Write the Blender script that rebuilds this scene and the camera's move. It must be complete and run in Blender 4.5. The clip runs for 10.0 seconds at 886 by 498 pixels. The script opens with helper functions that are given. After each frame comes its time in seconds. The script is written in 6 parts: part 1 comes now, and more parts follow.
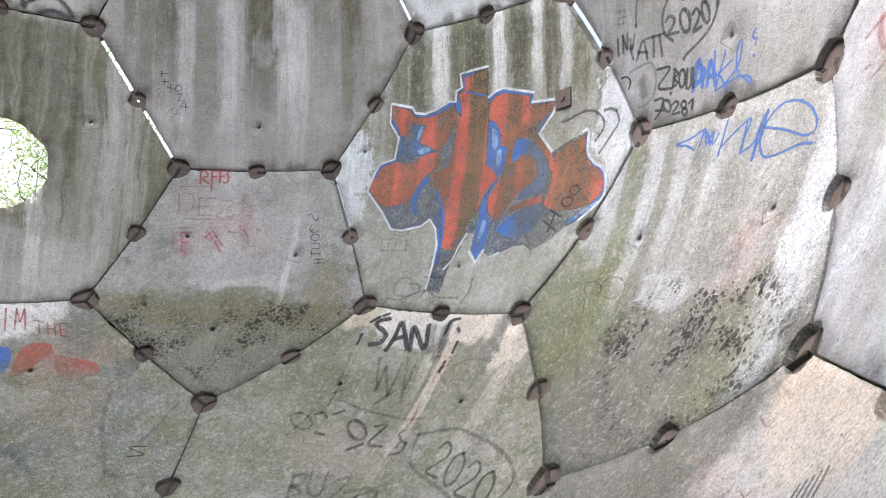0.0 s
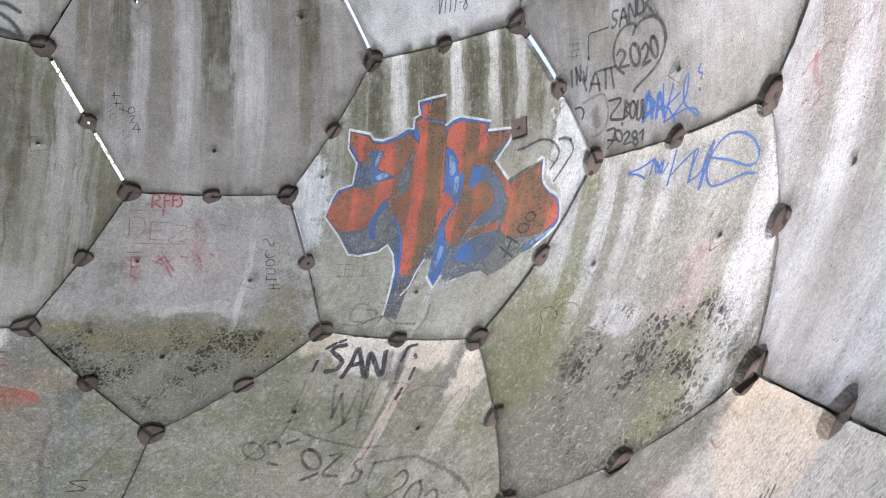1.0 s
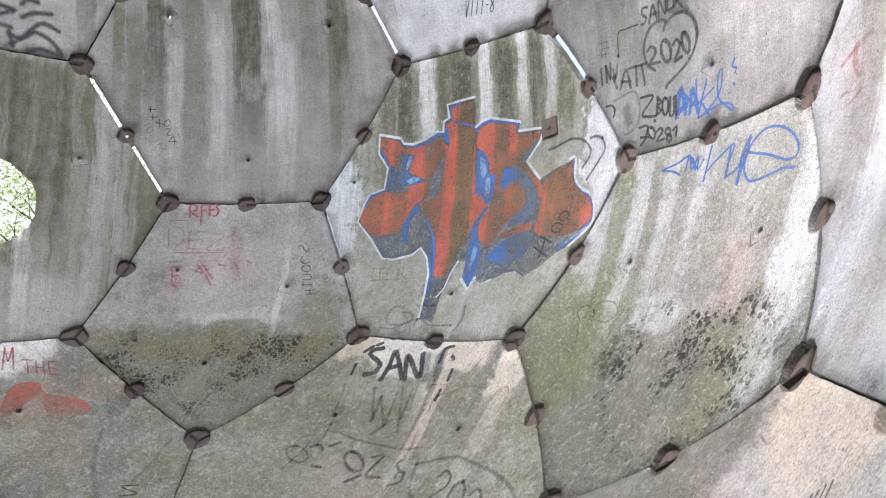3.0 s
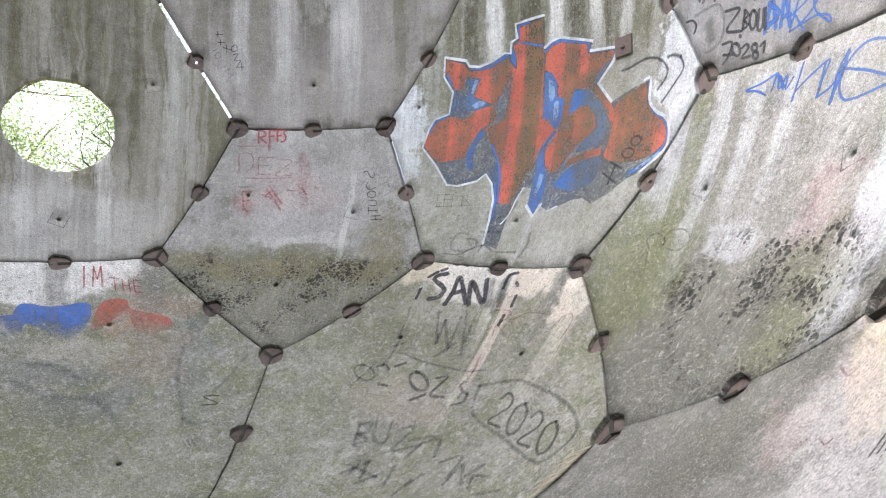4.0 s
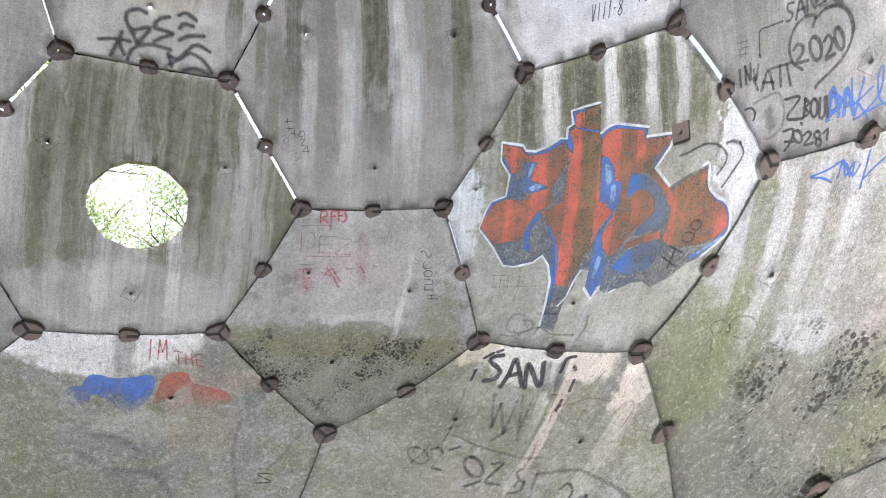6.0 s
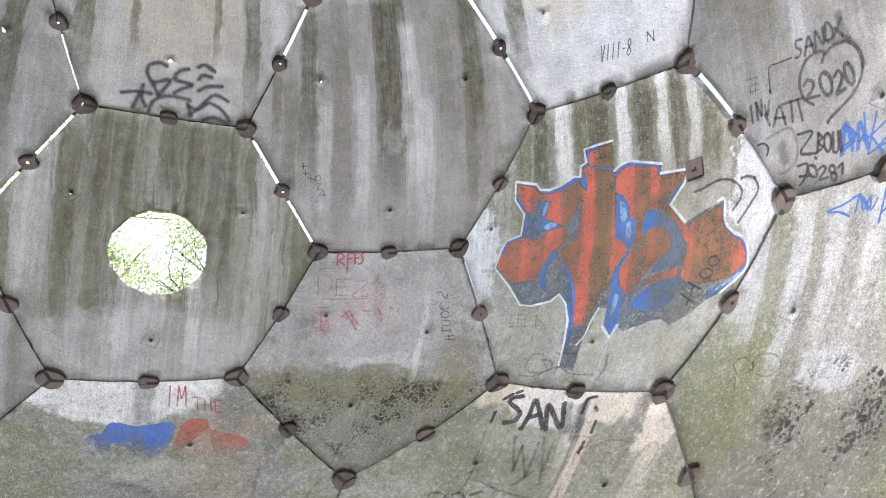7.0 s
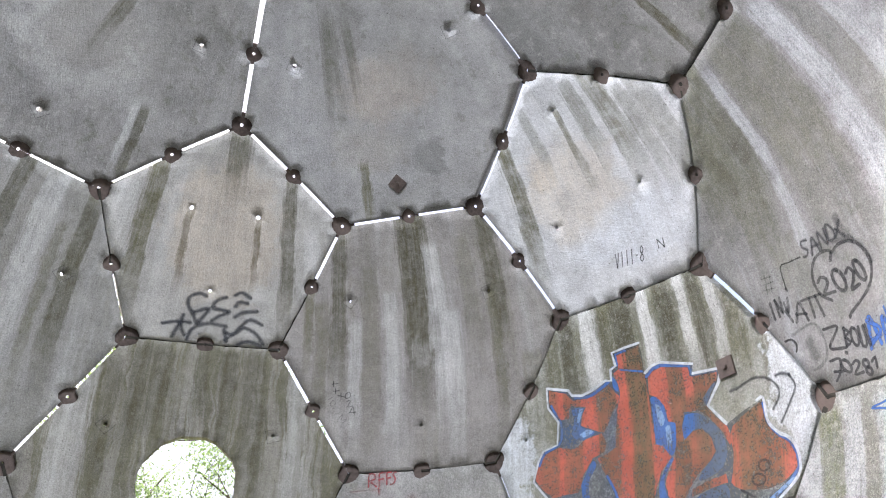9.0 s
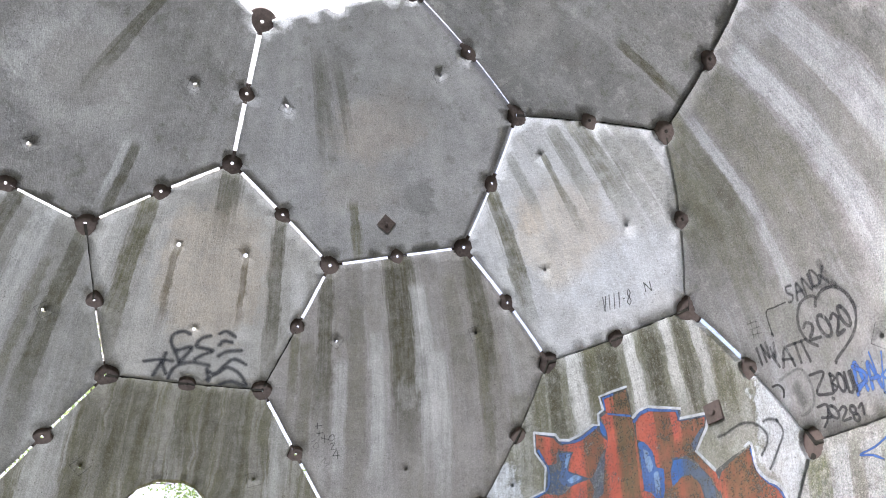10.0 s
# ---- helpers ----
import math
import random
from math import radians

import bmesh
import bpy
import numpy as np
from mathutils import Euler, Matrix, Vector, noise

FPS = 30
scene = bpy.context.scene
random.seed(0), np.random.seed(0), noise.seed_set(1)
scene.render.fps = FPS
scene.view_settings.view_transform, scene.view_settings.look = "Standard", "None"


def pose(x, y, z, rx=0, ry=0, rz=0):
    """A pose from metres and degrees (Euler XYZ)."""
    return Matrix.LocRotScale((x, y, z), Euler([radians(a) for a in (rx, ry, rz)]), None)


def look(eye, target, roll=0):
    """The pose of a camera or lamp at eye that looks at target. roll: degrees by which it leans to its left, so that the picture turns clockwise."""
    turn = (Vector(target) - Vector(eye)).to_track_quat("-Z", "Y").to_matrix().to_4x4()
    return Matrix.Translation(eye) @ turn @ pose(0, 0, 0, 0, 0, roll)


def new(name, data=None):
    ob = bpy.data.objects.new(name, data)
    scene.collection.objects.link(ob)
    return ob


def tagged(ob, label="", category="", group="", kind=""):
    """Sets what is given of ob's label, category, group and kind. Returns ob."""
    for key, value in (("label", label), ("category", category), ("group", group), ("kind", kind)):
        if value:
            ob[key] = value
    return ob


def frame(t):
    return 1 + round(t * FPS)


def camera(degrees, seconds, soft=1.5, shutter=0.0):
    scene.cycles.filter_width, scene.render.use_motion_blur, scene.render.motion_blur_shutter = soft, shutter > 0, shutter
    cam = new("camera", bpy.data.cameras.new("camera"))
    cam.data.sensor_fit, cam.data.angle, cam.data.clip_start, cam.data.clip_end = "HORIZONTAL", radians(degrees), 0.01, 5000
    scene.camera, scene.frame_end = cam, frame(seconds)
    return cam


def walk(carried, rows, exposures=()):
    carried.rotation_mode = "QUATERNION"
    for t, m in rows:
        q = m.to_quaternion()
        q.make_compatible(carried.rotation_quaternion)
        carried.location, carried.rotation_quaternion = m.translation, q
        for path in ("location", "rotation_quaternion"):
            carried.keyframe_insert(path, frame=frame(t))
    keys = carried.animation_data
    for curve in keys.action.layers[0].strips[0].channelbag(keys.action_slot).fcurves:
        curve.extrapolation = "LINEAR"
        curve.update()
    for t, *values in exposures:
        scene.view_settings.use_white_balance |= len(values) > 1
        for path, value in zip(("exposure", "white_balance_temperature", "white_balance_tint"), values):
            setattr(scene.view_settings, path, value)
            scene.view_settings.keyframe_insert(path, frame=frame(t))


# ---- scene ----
# ---- camera and its walk ----
LIFT = 2.53            # height of the dome's centre over the ground outside
cam = camera(69.0, 10.0, soft=1.05)
PATH = [
    (0, (1.299, -1.703, -1.147), (1.261, 0.293, -1.035), 1.5),
    (0.5, (1.295, -1.707, -1.152), (1.328, 0.284, -0.972), 1.6),
    (1, (1.302, -1.707, -1.153), (1.392, 0.281, -0.955), 1.4),
    (1.5, (1.294, -1.713, -1.152), (1.42, 0.271, -0.93), 0.8),
    (2, (1.297, -1.714, -1.147), (1.416, 0.269, -0.912), 0.2),
    (2.2, (1.291, -1.718, -1.147), (1.415, 0.263, -0.903), 0.0),
    (3.3, (1.242, -1.737, -1.144), (1.177, 0.258, -1.022), 0.2),
    (3.5, (1.238, -1.734, -1.135), (1.121, 0.262, -1.085), 0.3),
    (4, (1.243, -1.716, -1.165), (1.063, 0.276, -1.186), 0.9),
    (4.5, (1.229, -1.722, -1.156), (1.015, 0.266, -1.196), 1.4),
    (5, (1.216, -1.731, -1.131), (0.971, 0.253, -1.084), 1.9),
    (5.2, (1.227, -1.729, -1.132), (0.955, 0.248, -1.006), 2.0),
    (5.5, (1.201, -1.746, -1.144), (0.9, 0.223, -0.968), 2.1),
    (5.7, (1.21, -1.745, -1.142), (0.89, 0.22, -0.955), 2.2),
    (6.8, (1.206, -1.756, -1.14), (0.83, 0.186, -0.848), 1.3),
    (7, (1.208, -1.759, -1.119), (0.823, 0.177, -0.798), 1.0),
    (7.5, (1.207, -1.784, -1.094), (0.805, 0.102, -0.564), -0.1),
    (8, (1.155, -1.827, -1.098), (0.737, 0.0, -0.397), -1.3),
    (8.5, (1.185, -1.834, -1.098), (0.741, -0.063, -0.281), -1.4),
    (9, (1.208, -1.839, -1.082), (0.793, -0.107, -0.171), -1.6),
    (9.5, (1.198, -1.828, -1.098), (0.815, -0.138, -0.101), -0.9),
    (10, (1.196, -1.843, -1.086), (0.839, -0.16, -0.064), -1.5),
]
walk(cam, [(t, look((e[0], e[1], e[2] + LIFT), (g[0], g[1], g[2] + LIFT), r)) for t, e, g, r in PATH],
     exposures=[(t, ev, 6100, 12) for t, ev in ((0.0, 2.66), (1.0, 2.58), (2.2, 2.53), (3.5, 2.68), (5.0, 2.80), (7.0, 2.80), (8.5, 2.68), (10.0, 2.58))])

# ---- world and light ----
R = 2.478              # inner radius of the concrete shell
THICK = 0.07
C = Vector((0, 0, LIFT))

SUN_EL, SUN_AZ = 52.0, 262.0      # degrees; azimuth from +y towards +x
world = bpy.data.worlds.new("sky")
scene.world = world
world.use_nodes = True
wn, wl = world.node_tree.nodes, world.node_tree.links
sky = wn.new("ShaderNodeTexSky")
sky.sky_type = "NISHITA"
sky.sun_disc = False
sky.sun_elevation, sky.sun_rotation = radians(SUN_EL), radians(SUN_AZ)
sky.dust_density, sky.air_density, sky.ozone_density = 9.0, 0.4, 0.4
wl.new(sky.outputs[0], wn["Background"].inputs[0])
wn["Background"].inputs[1].default_value = 0.15


def lamp(name, kind, m, energy, color=(1, 1, 1)):
    data = bpy.data.lights.new(name, kind)
    data.energy, data.color = energy, color
    ob = new(name, data)
    ob.matrix_world = m
    return data


sd = Vector((math.sin(radians(SUN_AZ)) * math.cos(radians(SUN_EL)), math.cos(radians(SUN_AZ)) * math.cos(radians(SUN_EL)), math.sin(radians(SUN_EL))))
sun = lamp("sun", "SUN", look(sd * 30, (0, 0, 0)), 0.22, (1.0, 0.97, 0.92))
sun.angle = radians(35)
# daylight that enters by the open crown and by the open entrance panel
crown = lamp("crown_daylight", "AREA", look((0, 0, LIFT + 2.44), (0.0, 0.0, 0)), 29, (0.97, 0.98, 1.0))
crown.shape, crown.size = "DISK", 1.45


# ---- materials ----
def clear(name):
    m = bpy.data.materials.new(name)
    m.use_nodes = True
    return m, m.node_tree.nodes, m.node_tree.links, m.node_tree.nodes["Principled BSDF"]


def feed(ns, ls, socket, value):
    if hasattr(value, "is_output"):
        ls.new(value, socket)
    else:
        socket.default_value = value


def calc(ns, ls, op, a, b=0.0, c=0.0, clamp=False):
    n = ns.new("ShaderNodeMath")
    n.operation, n.use_clamp = op, clamp
    for s, v in zip(n.inputs, (a, b, c)):
        feed(ns, ls, s, v)
    return n.outputs[0]


def ramp(ns, ls, value, lo, hi):
    n = ns.new("ShaderNodeMapRange")
    n.interpolation_type = "SMOOTHSTEP"
    for s, v in zip(n.inputs, (value, lo, hi, 0.0, 1.0)):
        feed(ns, ls, s, v)
    return n.outputs[0]


def blend(ns, ls, fac, a, b, mode="MIX"):
    n = ns.new("ShaderNodeMix")
    n.data_type, n.blend_type = "RGBA", mode
    for i, v in ((0, fac), (6, a), (7, b)):
        if not hasattr(v, "is_output") and i:
            v = (*v, 1.0)
        feed(ns, ls, n.inputs[i], v)
    return n.outputs[2]


def grain(ns, ls, vec, scale, detail=4.0, rough=0.6):
    n = ns.new("ShaderNodeTexNoise")
    n.inputs["Scale"].default_value, n.inputs["Detail"].default_value, n.inputs["Roughness"].default_value = scale, detail, rough
    ls.new(vec, n.inputs["Vector"])
    return n.outputs["Fac"]


def join3(ns, ls, x, y, z):
    n = ns.new("ShaderNodeCombineXYZ")
    for s, v in zip(n.inputs, (x, y, z)):
        feed(ns, ls, s, v)
    return n.outputs[0]


GREY, PALE, GREEN, MOSS = (0.30, 0.295, 0.285), (0.56, 0.56, 0.56), (0.105, 0.100, 0.055), (0.145, 0.152, 0.085)


def drip_space(ns, ls):
    """Azimuth and elevation on the dome, along which rain runs down, and the place itself."""
    geo = ns.new("ShaderNodeNewGeometry")
    sub = ns.new("ShaderNodeVectorMath")
    sub.operation = "SUBTRACT"
    ls.new(geo.outputs["Position"], sub.inputs[0])
    sub.inputs[1].default_value = C
    sep = ns.new("ShaderNodeSeparateXYZ")
    ls.new(sub.outputs[0], sep.inputs[0])
    x, y, z = sep.outputs
    az = calc(ns, ls, "ARCTAN2", x, y)
    el = calc(ns, ls, "DIVIDE", z, R)
    return sub.outputs[0], az, el


def run_down(ns, ls, col, a, el, thin, fibre, broken, runs):
    """Single runs of algae or lime that start at a joint or a hole and fade on their way down."""
    for a0, half, e0, e1, rc, strength in runs:
        d = calc(ns, ls, "ABSOLUTE", calc(ns, ls, "SUBTRACT", a, a0))
        d = calc(ns, ls, "MULTIPLY_ADD", calc(ns, ls, "SUBTRACT", thin, 0.5), half * 1.6, d)
        d = calc(ns, ls, "MULTIPLY_ADD", calc(ns, ls, "SUBTRACT", fibre, 0.5), half * 1.5, d)
        k = calc(ns, ls, "MULTIPLY", ramp(ns, ls, d, half * 1.2, half * 0.7), strength)
        k = calc(ns, ls, "MULTIPLY", k, ramp(ns, ls, calc(ns, ls, "MULTIPLY_ADD", calc(ns, ls, "SUBTRACT", thin, 0.5), 0.2, el), e1 - 0.08, e1 + (e0 - e1) * 0.45))
        k = calc(ns, ls, "MULTIPLY", k, ramp(ns, ls, el, e0 + 0.02, e0 - 0.01))
        col = blend(ns, ls, calc(ns, ls, "MULTIPLY", k, calc(ns, ls, "MULTIPLY_ADD", broken, 0.65, 0.45), clamp=True), col, rc)
    return col


def concrete(name, base=GREY, pale=0.35, streak=0.5, fine=0.4, top=None, algae=0.0, pits=0.0, blobs=(), seed=0.0, tint=PALE, wide=6.0, fibres=0.35, coarse=0.13, runs=(), azc=0.0, pit_at=(0, 0, 1, 1), pit_scale=1.0, pit_grow=0.58, scuff=0.15):
    """Weathered cast concrete. pale, streak: light and dark runs down the wall; fine: narrow green runs, which fade below the local height top;
    runs: single runs (azimuth from azc, half width, from and to height as shares of the radius, colour, strength); algae: green film; pits: blow holes; blobs: stains (u, v, ru, rv, colour, strength, softness) in the panel's own metres."""
    m, ns, ls, p = clear(name)
    pos, az, el = drip_space(ns, ls)
    tex = ns.new("ShaderNodeTexCoord")
    sep = ns.new("ShaderNodeSeparateXYZ")
    ls.new(tex.outputs["Object"], sep.inputs[0])
    u, v = sep.outputs[0], sep.outputs[1]
    mottle = grain(ns, ls, pos, 2.6, 6)
    speck = grain(ns, ls, pos, 42.0, 6, 0.75)
    sand = grain(ns, ls, pos, 130.0, 2, 0.6)
    mid = grain(ns, ls, pos, 14.0, 6, 0.7)
    blotch = grain(ns, ls, pos, 6.0, 5, 0.65)
    crust = grain(ns, ls, pos, 10.0, 9, 0.78)
    col = blend(ns, ls, calc(ns, ls, "MULTIPLY", ramp(ns, ls, mottle, 0.35, 0.7), 0.5), base, tuple(c * 0.72 for c in base))
    # broad and narrow, light and dark runs, warped a little
    warp = calc(ns, ls, "MULTIPLY_ADD", mottle, 0.06, az)
    wander = calc(ns, ls, "MULTIPLY_ADD", calc(ns, ls, "SUBTRACT", blotch, 0.5), 0.03, calc(ns, ls, "SUBTRACT", az, azc))
    broad = grain(ns, ls, join3(ns, ls, calc(ns, ls, "MULTIPLY", warp, wide), calc(ns, ls, "MULTIPLY", el, 0.5), seed), 1.0, 2, 0.5)
    bands = grain(ns, ls, join3(ns, ls, calc(ns, ls, "MULTIPLY", warp, wide * 2.6), calc(ns, ls, "MULTIPLY", el, 0.9), seed + 8), 1.0, 3, 0.6)
    thin = grain(ns, ls, join3(ns, ls, calc(ns, ls, "MULTIPLY", warp, 34.0), calc(ns, ls, "MULTIPLY", el, 1.3), seed + 3), 1.0, 4, 0.65)
    fibre = grain(ns, ls, join3(ns, ls, calc(ns, ls, "MULTIPLY", az, 120.0), calc(ns, ls, "MULTIPLY", el, 7.0), seed + 5), 1.0, 3, 0.7)
    broken = ramp(ns, ls, calc(ns, ls, "MULTIPLY_ADD", fibre, 0.5, calc(ns, ls, "MULTIPLY", mid, 0.6)), 0.35, 0.72)
    if pale:
        k = calc(ns, ls, "MULTIPLY", ramp(ns, ls, calc(ns, ls, "MULTIPLY_ADD", bands, 0.7, calc(ns, ls, "MULTIPLY", broad, 0.5)), 0.58, 0.78), pale)
        col = blend(ns, ls, k, col, tint)
        k = calc(ns, ls, "MULTIPLY", ramp(ns, ls, thin, 0.54, 0.70), pale * 0.35)
        col = blend(ns, ls, k, col, tint)
    if algae:
        k = calc(ns, ls, "MULTIPLY", ramp(ns, ls, calc(ns, ls, "MULTIPLY_ADD", mid, 0.6, calc(ns, ls, "MULTIPLY_ADD", blotch, 0.5, calc(ns, ls, "MULTIPLY", mottle, 0.5))), 0.62, 0.98), algae)
        col = blend(ns, ls, k, col, MOSS)
    if scuff:
        k = calc(ns, ls, "MULTIPLY", ramp(ns, ls, crust, 0.53, 0.62), scuff)
        col = blend(ns, ls, k, col, (0.40, 0.40, 0.375))
        k = calc(ns, ls, "MULTIPLY", ramp(ns, ls, crust, 0.47, 0.38), scuff)
        col = blend(ns, ls, k, col, (0.095, 0.10, 0.06))
    if streak:
        k = calc(ns, ls, "MULTIPLY", ramp(ns, ls, calc(ns, ls, "MULTIPLY_ADD", bands, 0.6, calc(ns, ls, "MULTIPLY", broad, 0.6)), 0.58, 0.40), streak)
        col = blend(ns, ls, calc(ns, ls, "MULTIPLY", k, calc(ns, ls, "MULTIPLY_ADD", broken, 0.55, 0.45)), col, GREEN)
    if fine:
        k = calc(ns, ls, "MULTIPLY", ramp(ns, ls, thin, 0.45, 0.57), fine)
        if top is not None:
            k = calc(ns, ls, "MULTIPLY", k, ramp(ns, ls, calc(ns, ls, "MULTIPLY_ADD", thin, 0.5, v), top, top + 0.4))
        col = blend(ns, ls, calc(ns, ls, "MULTIPLY", k, calc(ns, ls, "MULTIPLY_ADD", broken, 0.5, 0.5)), col, GREEN)
    for bu, bv, ru, rv, bc, strength, soft in blobs:
        lean = calc(ns, ls, "MULTIPLY_ADD", calc(ns, ls, "SUBTRACT", blotch, 0.5), 0.45, u)
        rise = calc(ns, ls, "MULTIPLY_ADD", calc(ns, ls, "SUBTRACT", mottle, 0.5), 0.40, v)
        du = calc(ns, ls, "DIVIDE", calc(ns, ls, "SUBTRACT", lean if ru > 0.09 else u, bu), ru)
        dv = calc(ns, ls, "DIVIDE", calc(ns, ls, "SUBTRACT", rise, bv), rv)
        d = calc(ns, ls, "ADD", calc(ns, ls, "POWER", calc(ns, ls, "ABSOLUTE", du), 2.2), calc(ns, ls, "POWER", calc(ns, ls, "ABSOLUTE", dv), 2.2))
        d = calc(ns, ls, "MULTIPLY_ADD", calc(ns, ls, "SUBTRACT", mid, 0.5), 2.8 * soft, d)
        d = calc(ns, ls, "MULTIPLY_ADD", calc(ns, ls, "SUBTRACT", crust, 0.5), 3.2 * soft, d)
        k = calc(ns, ls, "MULTIPLY", ramp(ns, ls, d, 1.0 + soft, 1.0 - soft), strength)
        col = blend(ns, ls, calc(ns, ls, "MULTIPLY", k, calc(ns, ls, "MULTIPLY_ADD", broken, 0.45, 0.55)), col, bc)
    col = run_down(ns, ls, col, wander, el, thin, fibre, broken, runs)
    # sandy grain, fibres of dried runs, dark and light specks
    shade = calc(ns, ls, "MULTIPLY_ADD", calc(ns, ls, "SUBTRACT", sand, 0.5), 0.9 + coarse * 1.3, calc(ns, ls, "MULTIPLY_ADD", calc(ns, ls, "SUBTRACT", blotch, 0.5), 0.8, 1.0))
    shade = calc(ns, ls, "MULTIPLY_ADD", calc(ns, ls, "SUBTRACT", fibre, 0.5), fibres, shade)
    col = blend(ns, ls, 1.0, col, join3(ns, ls, shade, shade, shade), "MULTIPLY")
    col = blend(ns, ls, calc(ns, ls, "MULTIPLY", ramp(ns, ls, speck, 0.54, 0.64), coarse), col, tuple(c * 0.35 for c in base))
    col = blend(ns, ls, calc(ns, ls, "MULTIPLY", ramp(ns, ls, speck, 0.46, 0.36), coarse * 0.6), col, (0.6, 0.59, 0.57))
    # pores and flecks of aggregate
    grit = grain(ns, ls, pos, 260.0, 1, 0.5)
    pore = ns.new("ShaderNodeTexVoronoi")
    pore.inputs["Scale"].default_value = 48.0
    ls.new(pos, pore.inputs["Vector"])
    few = ramp(ns, ls, grain(ns, ls, pos, 23.0, 2), 0.52, 0.62)
    dot = calc(ns, ls, "MULTIPLY", ramp(ns, ls, pore.outputs["Distance"], 0.20, 0.10), few)
    col = blend(ns, ls, calc(ns, ls, "MULTIPLY", dot, 0.75), col, (0.05, 0.048, 0.04))
    col = blend(ns, ls, calc(ns, ls, "MULTIPLY", ramp(ns, ls, grit, 0.60, 0.70), 0.03 + coarse * 0.75), col, (0.58, 0.57, 0.54))
    col = blend(ns, ls, calc(ns, ls, "MULTIPLY", ramp(ns, ls, grit, 0.40, 0.30), 0.05 + coarse * 0.85), col, tuple(c * 0.45 for c in base))
    height = calc(ns, ls, "MULTIPLY_ADD", mid, 1.2, calc(ns, ls, "MULTIPLY_ADD", sand, 0.5, calc(ns, ls, "MULTIPLY", speck, 0.9)))
    if pits:
        where = ramp(ns, ls, calc(ns, ls, "MULTIPLY_ADD", mottle, 0.25, v), pits + 0.14, pits + 0.04)
        du = calc(ns, ls, "DIVIDE", calc(ns, ls, "SUBTRACT", u, pit_at[0]), pit_at[2])
        dv = calc(ns, ls, "DIVIDE", calc(ns, ls, "SUBTRACT", v, pit_at[1]), pit_at[3])
        near = calc(ns, ls, "MULTIPLY_ADD", du, du, calc(ns, ls, "MULTIPLY", dv, dv))
        where = calc(ns, ls, "MULTIPLY", where, ramp(ns, ls, calc(ns, ls, "MULTIPLY_ADD", blotch, 1.6, near), 2.0, 1.2))
        for scale, cut in ((17.0, 0.44), (34.0, 0.30), (60.0, 0.34)):
            vo = ns.new("ShaderNodeTexVoronoi")
            vo.inputs["Scale"].default_value = scale * pit_scale
            ls.new(pos, vo.inputs["Vector"])
            size = calc(ns, ls, "MULTIPLY", ramp(ns, ls, grain(ns, ls, pos, 4.0, 4), cut * (0.6 + 0.7 * pit_grow), 0.70), pit_grow)
            hole = ramp(ns, ls, calc(ns, ls, "MULTIPLY_ADD", mid, 0.5, vo.outputs["Distance"]), calc(ns, ls, "ADD", size, 0.27), calc(ns, ls, "ADD", size, 0.17))
            hole = calc(ns, ls, "MULTIPLY", hole, where)
            col = blend(ns, ls, calc(ns, ls, "MULTIPLY", hole, 0.8), col, (0.035, 0.035, 0.03))
            height = calc(ns, ls, "MULTIPLY_ADD", hole, -3.0, height)
    bump = ns.new("ShaderNodeBump")
    bump.inputs["Strength"].default_value, bump.inputs["Distance"].default_value = 0.6, 0.008
    ls.new(height, bump.inputs["Height"])
    ls.new(bump.outputs[0], p.inputs["Normal"])
    ls.new(col, p.inputs["Base Color"])
    p.inputs["Roughness"].default_value = 0.9
    p.inputs["Specular IOR Level"].default_value = 0.25
    return m


def rough_mat(name, dark, light, scale=30.0, rough=0.85, metal=0.0, bumpy=0.4):
    m, ns, ls, p = clear(name)
    geo = ns.new("ShaderNodeNewGeometry")
    info = ns.new("ShaderNodeObjectInfo")
    a = grain(ns, ls, geo.outputs["Position"], scale, 5, 0.65)
    b = grain(ns, ls, geo.outputs["Position"], scale * 0.22, 3)
    k = calc(ns, ls, "MULTIPLY_ADD", info.outputs["Random"], 0.35, calc(ns, ls, "MULTIPLY_ADD", b, 0.6, calc(ns, ls, "MULTIPLY", a, 0.7)))
    ls.new(blend(ns, ls, ramp(ns, ls, k, 0.45, 1.1), dark, light), p.inputs["Base Color"])
    bump = ns.new("ShaderNodeBump")
    bump.inputs["Strength"].default_value, bump.inputs["Distance"].default_value = bumpy, 0.004
    ls.new(a, bump.inputs["Height"])
    ls.new(bump.outputs[0], p.inputs["Normal"])
    p.inputs["Roughness"].default_value, p.inputs["Metallic"].default_value = rough, metal
    return m


RUST = rough_mat("rusty steel", (0.035, 0.024, 0.020), (0.14, 0.108, 0.095), 40, 0.8, 0.1)
DIRT = rough_mat("joint dirt", (0.015, 0.014, 0.012), (0.05, 0.045, 0.035), 50, 0.95)
BARK = rough_mat("bark", (0.04, 0.03, 0.02), (0.12, 0.09, 0.07), 12, 0.95)
SOIL = rough_mat("grassy soil", (0.05, 0.07, 0.025), (0.13, 0.14, 0.06), 3, 1.0)


